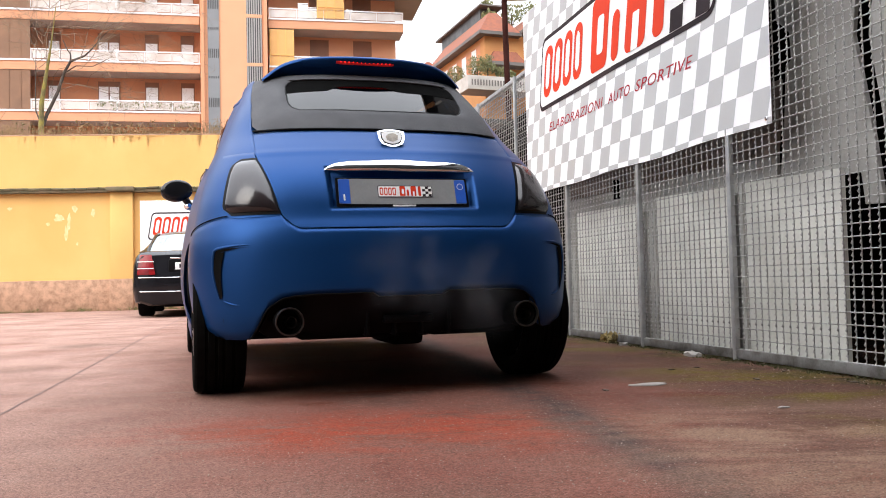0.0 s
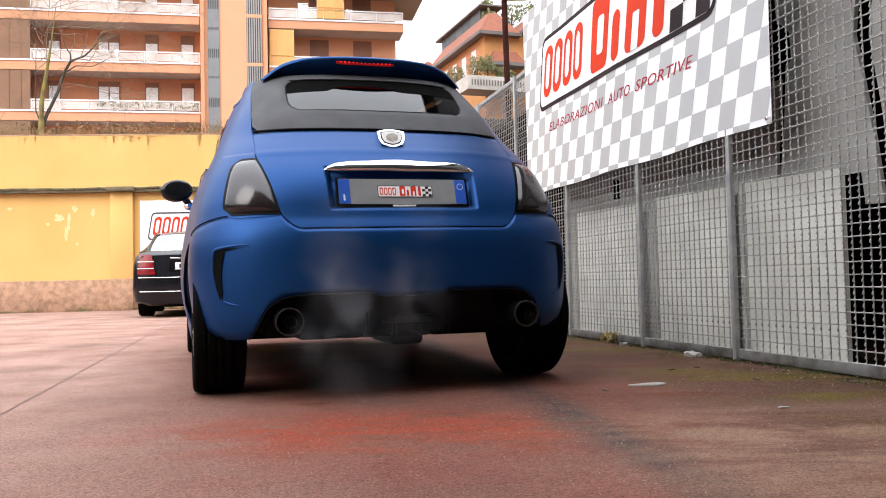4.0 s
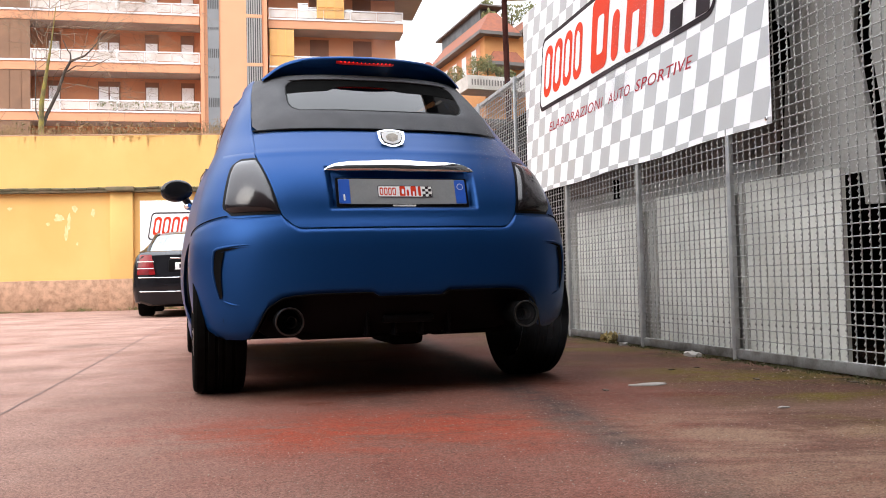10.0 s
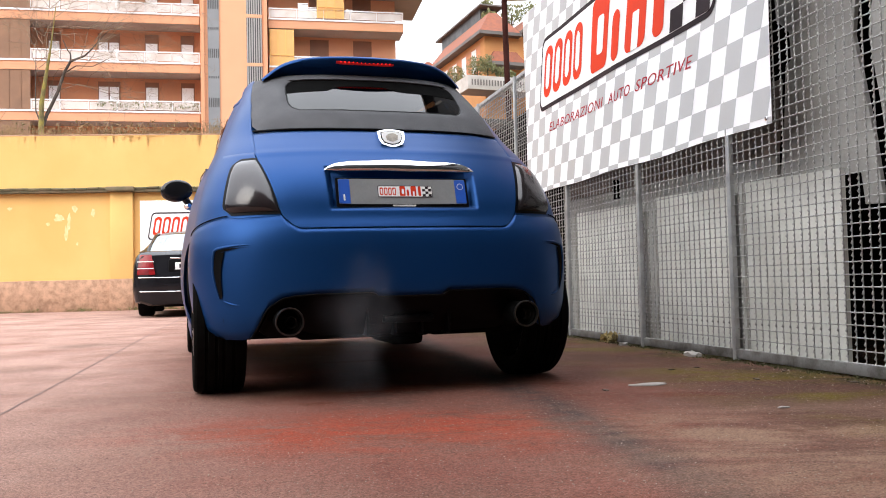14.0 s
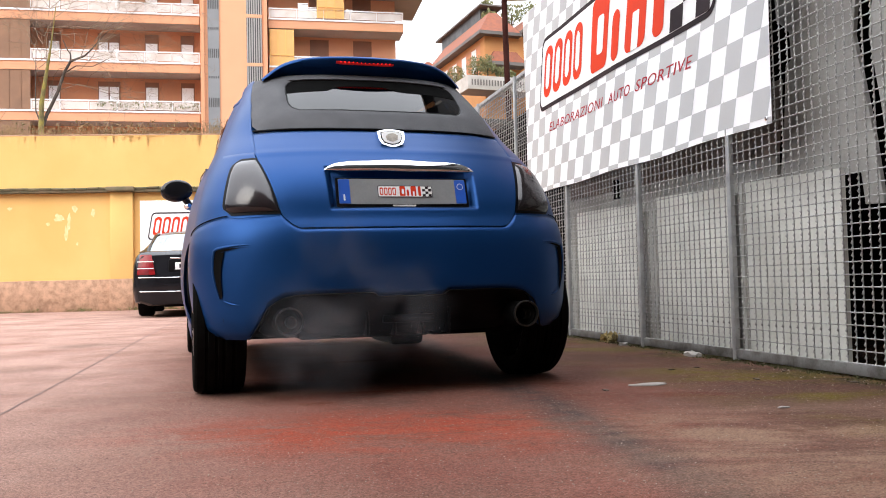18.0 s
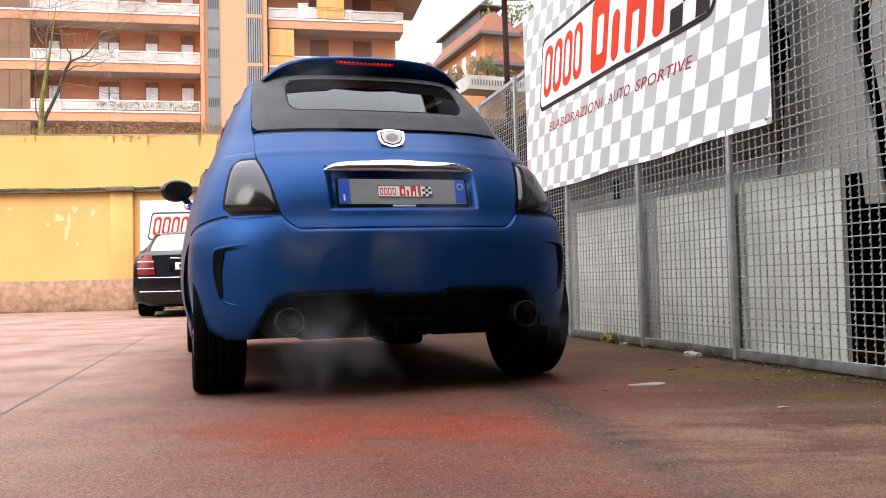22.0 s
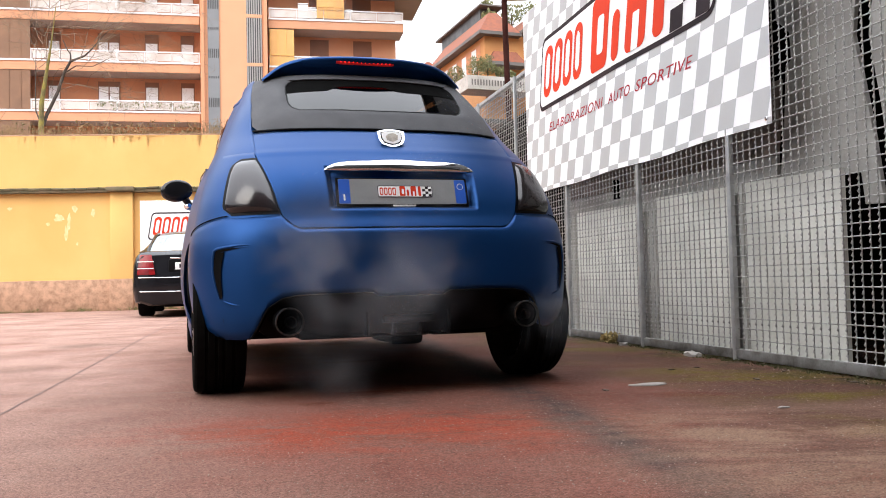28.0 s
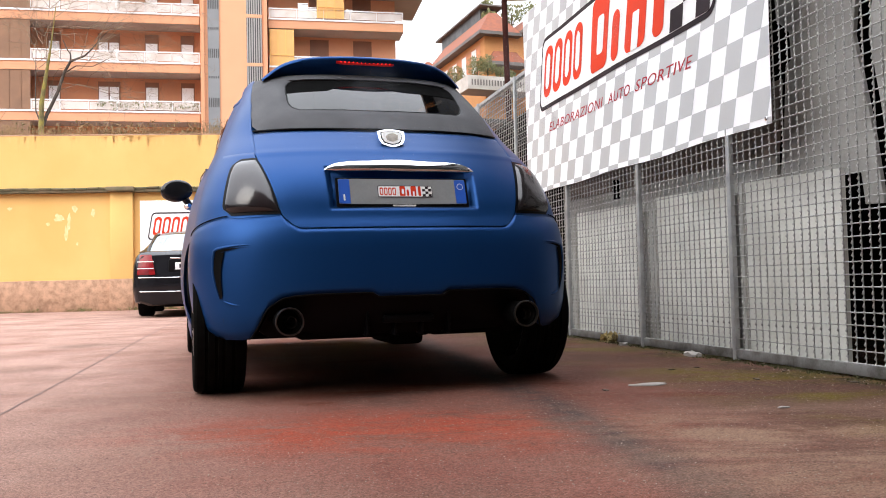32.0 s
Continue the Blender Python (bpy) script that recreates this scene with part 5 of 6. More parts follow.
balcony_box(4.85, 5.45, 18.30, "tall white storage box on a balcony")
balcony_box(5.50, 5.95, 18.05, "white storage box on a balcony beside a taller one")
balcony_box(7.85, 8.25, 18.00, "narrow white storage box on a balcony beside a blind")
for i in range(9):
    shrub = thing("balcony_shrub", "pale flowering shrub in a balcony planter", "shrub", HOUSE, "shrubs on the balcony")
    x = -6.9 + i * 0.68
    bm = bmesh.new()
    clump(bm, (x, 0.10, 11.55), (0.40, 0.2, 0.30), 90, 0.075, 60 + i)
    part("leaves", bm, M_LEAF, shrub, smooth=None)
    bm = bmesh.new()
    clump(bm, (x, 0.02, 11.60), (0.40, 0.12, 0.30), 26, 0.06, 80 + i)
    part("blossom", bm, M_WHITE, shrub, "pale blossom", smooth=None)
    part("planter", boxed(x - 0.32, x + 0.32, 0.07, 0.30, 11.15, 11.36, 0.02), M_TERRA, shrub, "terracotta planter")


FAR = pose(4.2, 75.0, 0, 0, 0, 19.5)


M_FARWALL = mat("ochre_render", (0.62, 0.31, 0.115), (0.52, 0.24, 0.085), 0.4, 0.85)
M_EAVE = mat("dark_eave", (0.17, 0.155, 0.145), (0.12, 0.11, 0.10), 0.8, 0.8)
M_PARAPET = mat("weathered_parapet", (0.56, 0.54, 0.50), (0.40, 0.38, 0.34), 0.9, 0.8)


def build_far_house():
    h = thing("terraced_house", "orange house block with terracotta hipped roofs and planted terraces", "building", FAR)
    part("wall", boxed(0, 9, 0, 16, 0, 22.9), M_FARWALL, h, "orange rendered wall")
    part("recess", boxed(-0.02, 0.0, 1.0, 12, 19.6, 22.2), M_ORANGED, h)

    def hip(x0, x1, y0, y1, z0, z1, over):
        bm = bmesh.new()
        lo = [bm.verts.new(v) for v in ((x0 - over, y0 - over, z0), (x1 + over, y0 - over, z0), (x1 + over, y1 + over, z0), (x0 - over, y1 + over, z0))]
        m = min(x1 - x0, y1 - y0) / 2
        hi = [bm.verts.new(v) for v in ((x0 + m * 0.7, y0 + m * 0.7, z1), (x1 - m * 0.7, y0 + m * 0.7, z1), (x1 - m * 0.7, y1 - m * 0.7, z1), (x0 + m * 0.7, y1 - m * 0.7, z1))]
        bm.faces.new(lo)
        bm.faces.new(hi)
        for i in range(4):
            bm.faces.new((lo[i], lo[(i + 1) % 4], hi[(i + 1) % 4], hi[i]))
        r = part("roof", bm, M_TERRA, h, "terracotta tiled hipped roof", smooth=None)
        part("eave", boxed(x0 - over - 0.1, x1 + over + 0.1, y0 - over - 0.1, y1 + over + 0.1, z0 - 0.32, z0 - 0.02), M_EAVE, r, "dark grey eave")

    hip(0, 2.6, 0, 14, 23.0, 25.2, 0.7)
    hip(4.2, 9, -0.6, 10, 23.4, 25.8, 0.6)
    part("bay", boxed(4.2, 9, -0.6, 0, 0, 23.1), M_ORANGE, h, "orange rendered bay")
    hip(0.3, 3.2, -1.0, 0.0, 20.1, 21.2, 0.3)
    hip(4.4, 9, -1.6, -0.6, 19.6, 20.9, 0.4)
    part("penthouse_roof", boxed(0.9, 3.4, 3, 16, 26.6, 26.75), M_EAVE, h, "thin grey roof slab")
    # near-black wall: the roof slab's shade is put into its colour
    part("penthouse_wall", boxed(1.3, 2.8, 4, 15, 24.8, 26.6), M_LOUVRE, h, "penthouse front, near-black for the shade under its roof")
    part("lower_wing", boxed(-1.2, 0.2, 14, 30, 0, 22.5), M_FARWALL, h, "salmon rendered wing")
    hip(-1.2, 0.2, 14, 30, 22.6, 24.0, 0.6)
    for i in range(4):
        w = part("window", boxed(-0.06, 0.02, 2.0 + i * 2.6, 3.1 + i * 2.6, 19.9, 22.0), M_WHITE, h, "white shuttered window")
    terrace = part("terrace", boxed(-2.6, 3.6, -2.6, 0, 17.15, 17.5), M_SLAB, h, "planted terrace")
    part("parapet", boxed(-2.65, 3.65, -2.75, -2.6, 17.1, 18.30), M_PARAPET, terrace, "pale parapet with planters")
    part("parapet", boxed(-2.8, -2.65, -2.75, 6, 17.1, 18.30), M_PARAPET, terrace)
    for i in range(22):
        part("parapet_slot", boxed(-2.45 + i * 0.27, -2.33 + i * 0.27, -2.775, -2.752, 17.45, 17.95), M_EAVE, terrace)
    part("terrace_roof", boxed(-1.6, 9, -2.6, -0.2, 14.2, 14.6), M_LOUVRE, h, "dark lower eave")
    part("upper_window", boxed(5.0, 6.2, -0.66, -0.61, 20.9, 22.6), M_LOUVRE, h, "dark window")
    for i, (x, y, z, s) in enumerate(((-1.6, -2.0, 19.3, 1.0), (-0.6, -2.0, 19.5, 0.95), (0.6, -2.1, 18.9, 0.55), (1.6, -2.1, 18.7, 0.45), (-2.2, 1.5, 19.3, 0.9), (-2.3, 4.0, 19.2, 0.8))):
        shrub = thing("terrace_shrub", "dusty green shrub in a terrace planter", "shrub", FAR, "shrubs on the terrace")
        bm = bmesh.new()
        clump(bm, (x, y, z), (s, s * 0.7, s * 0.95), 900, 0.085, i + 3)
        part("leaves", bm, M_LEAF, shrub, smooth=None)
        bm = bmesh.new()
        tube(bm, [(x, y, 17.5), (x, y, z)], 0.06, 6)
        part("stem", bm, M_TWIG, shrub)
    for i, (x, y, z, s) in enumerate(((1.8, 3, 25.6, 0.7), (2.4, 5, 27.2, 0.7), (4.6, 4, 26.3, 1.1), (6.4, 4, 26.5, 1.2))):
        shrub = thing("roof_shrub", "dark green roof garden shrub", "shrub", FAR, "shrubs on the roof")
        bm = bmesh.new()
        clump(bm, (x, y, z), (s, s, s), 300, 0.16, i + 23)
        part("leaves", bm, M_LEAF, shrub, smooth=None)
        bm = bmesh.new()
        tube(bm, [(x, y, 25.0), (x, y, z)], 0.08, 6)
        part("stem", bm, M_TWIG, shrub)


build_far_house()

# street lamp beyond the fence
lamp = thing("street_lamp", "dark brown steel street lamp post", "street lamp", pose(1.10, 13.0, 0))
bm = bmesh.new()
tube(bm, [(0, 0, 0), (-0.015, 0, 2.5), (-0.045, 0, 4.82)], [0.05, 0.047, 0.044], 16)
part("post", bm, M_POLE, lamp)
bm = bmesh.new()
tube(bm, [(-0.045, 0, 4.82), (-0.05, 0, 4.9), (-0.16, 0, 4.95)], [0.05, 0.05, 0.03], 10)
part("bracket", bm, M_POLE, lamp)
part("head", boxed(-0.06, 0.34, -0.1, 0.1, 4.86, 4.98, 0.03), M_WHITE, lamp, "pale lamp head")


# ---------- bare tree and dry hedge behind the wall ----------
def build_tree():
    rnd = random.Random(5)
    tree = thing("bare_tree", "leafless tree with mossy trunk and fine pale twigs", "tree", pose(-9.95, 20.6, 0))
    bm = bmesh.new()
    trunk = [(0.0, 0, 0), (0.01, 0, 2.5), (0.03, 0.03, 4.2), (0.07, 0.0, 5.16), (0.18, 0.03, 5.9), (0.32, 0.0, 6.65), (0.44, 0, 7.6)]
    tube(bm, trunk, [0.10, 0.085, 0.07, 0.058, 0.042, 0.02, 0.008], 10)
    part("trunk", bm, M_BARK, tree, "yellow-green mossy trunk")
    bm2 = bmesh.new()
    tube(bm2, [(0.03, 0.03, 4.45), (0.10, 0.2, 4.87), (0.33, 0.3, 5.45), (0.49, 0.3, 5.94), (0.66, 0.3, 6.24), (1.02, 0.28, 6.36), (1.23, 0.25, 6.53), (1.42, 0.2, 6.72), (1.7, 0.2, 7.0)], [0.05, 0.044, 0.040, 0.037, 0.033, 0.024, 0.018, 0.013, 0.006], 8)
    part("limb", bm2, M_LIMB, tree, "dark brown forked limb")
    for way, wide in (([(0.66, 0.3, 6.24), (0.66, 0.3, 6.42), (0.56, 0.3, 6.57), (0.48, 0.28, 6.79)], 0.024), ([(0.49, 0.3, 5.94), (0.8, 0.3, 6.12), (1.23, 0.28, 6.09), (1.66, 0.25, 6.28)], 0.018), ([(0.03, 0.05, 4.6), (-0.20, 0.25, 5.0), (-0.23, 0.3, 5.6), (-0.21, 0.3, 6.56)], 0.022)):
        bm = bmesh.new()
        tube(bm, way, [wide * (1 - 0.2 * i) for i in range(4)], 6)
        part("limb", bm, M_LIMB, tree, "dark brown side limb")
    verts, faces = [], []

    def stick(p, q, r0, r1):
        d = (q - p).normalized()
        u = d.cross(Vector((0.3, 1, 0.2))).normalized()
        v = u.cross(d)
        b = len(verts)
        for c, r in ((p, r0), (q, r1)):
            for k in range(3):
                a = k * math.tau / 3
                verts.append(tuple(c + (u * math.cos(a) + v * math.sin(a)) * r))
        for k in range(3):
            faces.append((b + k, b + (k + 1) % 3, b + 3 + (k + 1) % 3, b + 3 + k))

    def grow(p, d, length, r, depth):
        steps = 4
        for i in range(steps):
            d = (d + Vector((rnd.uniform(-0.6, 0.6), rnd.uniform(-0.4, 0.4), rnd.uniform(-0.55, 0.50)))).normalized()
            q = p + d * length / steps
            stick(p, q, r, r * 0.8)
            r *= 0.8
            p = q
            if depth > 0 and rnd.random() < 0.80:
                side = (d + Vector((rnd.uniform(-0.9, 0.9), rnd.uniform(-0.7, 0.7), rnd.uniform(-0.5, 0.6)))).normalized()
                grow(p, side, length * rnd.uniform(0.45, 0.7), max(r * 0.65, 0.0024), depth - 1)

    starts = [((0.34, 0.3, 5.5), (0.95, 0, 0.12), 2.0), ((0.45, 0.3, 5.7), (0.95, 0.1, 0.05), 2.3), ((0.55, 0.3, 5.94), (0.9, 0, 0.15), 2.4), ((0.66, 0.3, 6.26), (-0.3, 0, 0.9), 1.0), ((0.92, 0.25, 6.27), (0.9, 0, 0.1), 2.0),
              ((0.92, 0.25, 6.27), (0.6, 0.1, 0.7), 1.6), ((1.16, 0.2, 6.5), (0.9, 0, 0.3), 1.8), ((1.3, 0.2, 6.7), (0.3, 0, 0.9), 1.2), ((1.5, 0.2, 6.95), (0.8, 0, 0.5), 1.5), ((0.6, 0.3, 6.1), (-0.8, 0, 0.1), 0.9),
              ((0.0, 0.05, 6.2), (0.5, 0, 0.8), 1.5), ((0.05, 0, 6.4), (-0.6, 0, 0.7), 1.3), ((0.14, 0, 6.8), (0.8, 0, 0.5), 2.0), ((0.14, 0, 6.8), (-0.5, 0.1, 0.8), 1.5), ((0.2, 0, 7.0), (0.9, 0, 0.2), 2.2),
              ((0.25, 0, 7.3), (0.6, 0, 0.8), 1.8), ((0.3, 0, 7.5), (0.9, 0.1, 0.3), 2.2), ((0.3, 0, 7.5), (-0.4, 0, 0.9), 1.4), ((0.0, 0, 5.9), (-0.7, 0, 0.6), 1.0), ((0.0, 0, 6.0), (0.7, -0.2, 0.7), 1.2),
              ((0.22, 0, 7.1), (-0.8, 0, 0.4), 1.4), ((0.3, 0, 7.5), (0.7, 0, 0.7), 2.4), ((0.16, 0, 6.9), (0.9, 0, 0.0), 1.8), ((0.1, 0, 6.6), (-0.9, 0, 0.2), 1.1), ((1.0, 0.2, 6.35), (0.7, 0, -0.3), 1.3)]
    for p, d, l in starts:
        grow(Vector(p), Vector(d).normalized(), l, 0.010, 4)
    me = bpy.data.meshes.new("crown")
    me.from_pydata(verts, [], faces)
    me.materials.append(mat("pale_twigs", (0.30, 0.22, 0.14), (0.11, 0.08, 0.055), 4, 0.9))
    ob = same("crown", me, tree)
    tagged(ob, "fine pale twigs", kind="stuff")


build_tree()


def build_hedge():
    rnd = random.Random(9)
    verts, faces = [], []

    def stick(p, q, r):
        d = (q - p).normalized()
        u = d.cross(Vector((0.3, 1, 0.2))).normalized()
        v = u.cross(d)
        b = len(verts)
        for c, s in ((p, r), (q, r * 0.6)):
            for k in range(3):
                a = k * math.tau / 3
                verts.append(tuple(c + (u * math.cos(a) + v * math.sin(a)) * s))
        for k in range(3):
            faces.append((b + k, b + (k + 1) % 3, b + 3 + (k + 1) % 3, b + 3 + k))

    for _ in range(1500):
        x = rnd.uniform(-10, 0.5)
        p = Vector((x, rnd.uniform(0.15, 0.7), 3.75 + rnd.uniform(0, 0.15)))
        d = Vector((rnd.uniform(-0.9, 0.9), rnd.uniform(-0.4, 0.3), rnd.uniform(0.1, 1))).normalized()
        tall = 0.30 + 0.24 * noise.noise((x * 1.1, 0, 0))
        for i in range(4):
            q = p + d * tall * rnd.uniform(0.15, 0.42)
            stick(p, q, rnd.uniform(0.003, 0.007))
            p = q
            d = (d + Vector((rnd.uniform(-0.7, 0.7), rnd.uniform(-0.4, 0.3), rnd.uniform(-0.7, 0.35)))).normalized()
    me = bpy.data.meshes.new("hedge_twigs")
    me.from_pydata(verts, [], faces)
    me.materials.append(M_DRY)
    ob = new("dry_hedge", me)
    ob.matrix_basis = WALL
    tagged(ob, "tangle of dry brown creeper twigs along the wall top", "hedge", kind="stuff")
    bm = bmesh.new()
    for i in range(60):
        clump(bm, (rnd.uniform(-9.5, -0.5), rnd.uniform(0.2, 0.6), rnd.uniform(3.85, 4.15)), (0.22, 0.12, 0.12), 9, 0.035, i)
    ob = new("hedge_leaves", mesh_of("hedge_leaves", bm, mat("withered_leaf", (0.20, 0.13, 0.05), (0.12, 0.11, 0.04), 3, 0.8)))
    ob.matrix_basis = WALL
    tagged(ob, "withered leaves caught in the creeper", "leaves", kind="stuff")
    part("soil_bank", boxed(-22, 8, 0.36, 3.0, 0, 3.84), M_BROWN, thing("raised_bed", "raised earth bed behind the yard wall", "earth bed", WALL, kind="structure"))


build_hedge()


# ---------- sheet with the firm's mark on the yard wall ----------
sign = thing("wall_banner", "white wall banner with red and black mark", "banner", WALL)
part("vinyl", boxed(-4.91, -1.9, -0.075, -0.062, 1.15, 2.36), M_BANNER, sign)
emblem(sign, lambda u, v, lift: Vector((-4.76 + u * 2.5 + 0.10 * v, -0.076 - lift * 4, 1.50 + v * 0.60)), 2.5, 0.60)


# ---------- black saloon by the wall ----------
def build_saloon():
    s = thing("saloon_car", "glossy black saloon car parked facing the yard wall", "car", SALOON)
    # along the car: y, half width, low edge, waist height, bonnet or boot height
    stations = [(-1.13, 0.66, 0.24, 0.62, 0.64), (-1.11, 0.78, 0.20, 0.66, 0.70), (-1.05, 0.86, 0.19, 0.72, 0.96), (-0.95, 0.895, 0.18, 0.80, 1.02), (-0.6, 0.91, 0.18, 0.86, 1.05), (0.0, 0.915, 0.20, 0.88, 1.05),
                (0.8, 0.915, 0.20, 0.88, 1.02), (1.6, 0.912, 0.20, 0.87, 1.00), (2.3, 0.905, 0.20, 0.84, 0.97), (2.9, 0.90, 0.20, 0.78, 0.92), (3.3, 0.87, 0.20, 0.72, 0.84), (3.55, 0.78, 0.22, 0.64, 0.72), (3.68, 0.60, 0.28, 0.55, 0.60)]
    rows = []
    for y, w, lo, mid, top in stations:
        sec = [(0, lo), (w * 0.75, lo), (w * 0.96, lo + 0.06), (w, lo + 0.25), (w, (lo + mid) / 2 + 0.08), (w * 0.985, mid), (w * 0.94, mid + (top - mid) * 0.6), (w * 0.86, top - 0.012), (w * 0.6, top), (0, top + 0.012)]
        rows.append([Vector((-x, y, z)) for x, z in sec[::-1]] + [Vector((x, y, z)) for x, z in sec[1:-1]])
    bm = bmesh.new()
    vs = [[bm.verts.new(q) for q in r] for r in rows]
    n = len(vs[0])
    for a, b in zip(vs, vs[1:]):
        for i in range(n):
            bm.faces.new((a[i], a[(i + 1) % n], b[(i + 1) % n], b[i]))
    bm.faces.new(vs[0])
    bm.faces.new(vs[-1])
    part("body", bm, M_CARBLACK, s, "glossy black body", smooth=40)
    # cabin
    ys = [(-0.62, 1.045, 0.70), (-0.30, 1.20, 0.67), (0.10, 1.36, 0.62), (0.45, 1.425, 0.585), (1.1, 1.44, 0.58), (1.45, 1.40, 0.585), (1.85, 1.22, 0.66), (2.25, 0.99, 0.72)]
    bm = bmesh.new()
    rows = [[Vector((u * (w - 0.02 * abs(u) ** 4), y, z - 0.05 * abs(u) ** 3)) for u in [-1 + q / 7 for q in range(15)]] for y, z, w in ys]
    sheet(bm, rows[2:6])
    part("roof", bm, M_CARBLACK, s, "black roof", smooth=60)
    bm = bmesh.new()
    sheet(bm, rows[:3])
    bright = mat("pale_reflecting_glass", (0.35, 0.40, 0.40), (0.3, 0.34, 0.34), 3, 0.04, metal=0.85)
    part("rear_window", bm, bright, s, "rear window mirroring the sky", smooth=60)
    bm = bmesh.new()
    sheet(bm, rows[5:])
    part("windscreen", bm, M_SMOKED, s, "windscreen", smooth=60)
    for sgn in (-1, 1):
        bm = bmesh.new()
        edge = [Vector((sgn * w * 0.99, y, z - 0.05)) for y, z, w in ys]
        low = [Vector((sgn * 0.86, min(max(y, -0.5), 2.1), 1.03)) for y, z, w in ys]
        sheet(bm, [edge, low])
        part("side_window", bm, M_SMOKED, s, "dark side windows", smooth=60)
        bm = bmesh.new()
        tube(bm, [e + Vector((sgn * 0.01, 0, 0.01)) for e in edge], 0.02, 6)
        part("roof_rail", bm, M_CARBLACK, s)
        # tail lamp wraps the corner
        pts = []
        for v in range(7):
            z = 0.66 + 0.31 * v / 6
            row = []
            for q in range(9):
                x = sgn * (0.55 + 0.06 * v / 6 + (0.27 - 0.10 * v / 6) * q / 8)
                k = max(0.0, (abs(x) - 0.60) / 0.30)
                row.append(Vector((x, -1.145 + 0.04 * v / 6 + 0.05 * max(0, v - 3) / 3 + 0.12 * k ** 2.2, z)))
            pts.append(row)
        bm = bmesh.new()
        sheet(bm, pts, 0.05)
        tl = part("tail_lamp", bm, M_LAMPRED, s, "red tail lamp with pale band")
        for z, m in ((0.755, M_WHITE), (0.86, M_WHITE)):
            bm = bmesh.new()
            sheet(bm, [[Vector((sgn * (0.57 + 0.25 * q / 8), -1.158 + 0.035 * (z - 0.66) / 0.31 + 0.12 * max(0.0, (0.56 + 0.28 * q / 8 - 0.60) / 0.30) ** 2.2, z + e)) for q in range(9)] for e in (-0.006, 0.006)])
            part("lamp_band", bm, m, tl, "pale lamp band")
        m = pose(sgn * 0.755, 0.0, 0.325)
        for y in (0.0, 2.85):
            bm = bmesh.new()
            lathe(bm, [(0.22, -0.11), (0.30, -0.12), (0.325, -0.09), (0.328, 0.0), (0.325, 0.09), (0.30, 0.12), (0.22, 0.11), (0.20, 0.05), (0.0001, 0.06)], pose(sgn * 0.755, y, 0.327, 0, 0, 0 if sgn > 0 else 180), 36)
            part("wheel", bm, [M_TYRE], s, "black tyre", smooth=40)
        bm = bmesh.new()
        lathe(bm, [(0.045, 0.2), (0.045, 0.0), (0.038, 0.0), (0.038, 0.2)], pose(sgn * 0.55, -1.10, 0.235, 0, 0, 90), 20)
        part("exhaust_tip", bm, M_STEEL, s)
    for z, x in ((0.615, 0.80), (0.40, 0.78)):
        bm = bmesh.new()
        tube(bm, [(x * u, -1.142 + 0.035 * abs(u) ** 5, z) for u in [-1 + q / 12 for q in range(25)]], 0.0065, 6)
        part("bumper_strip", bm, M_CHROME, s, "thin chrome strip")
    part("boot_handle", boxed(-0.33, 0.33, -1.105, -1.07, 0.90, 0.925, 0.008), M_CHROME, s, "chrome boot strip")
    well = part("plate_recess", boxed(-0.36, 0.36, -1.112, -1.09, 0.70, 0.89, 0.01), M_BLACK, s)
    part("plate", boxed(-0.26, 0.26, -1.126, -1.113, 0.735, 0.845, 0.004), M_WHITE, well, "white number plate with dark bars")
    for i in range(7):
        x = -0.20 + i * 0.062
        part("plate_bar", boxed(x, x + 0.034, -1.1285, -1.1265, 0.76, 0.822), M_INK, well)
    part("under_tray", boxed(-0.8, 0.8, -0.9, 3.4, 0.16, 0.4), M_LINER, s)


build_saloon()


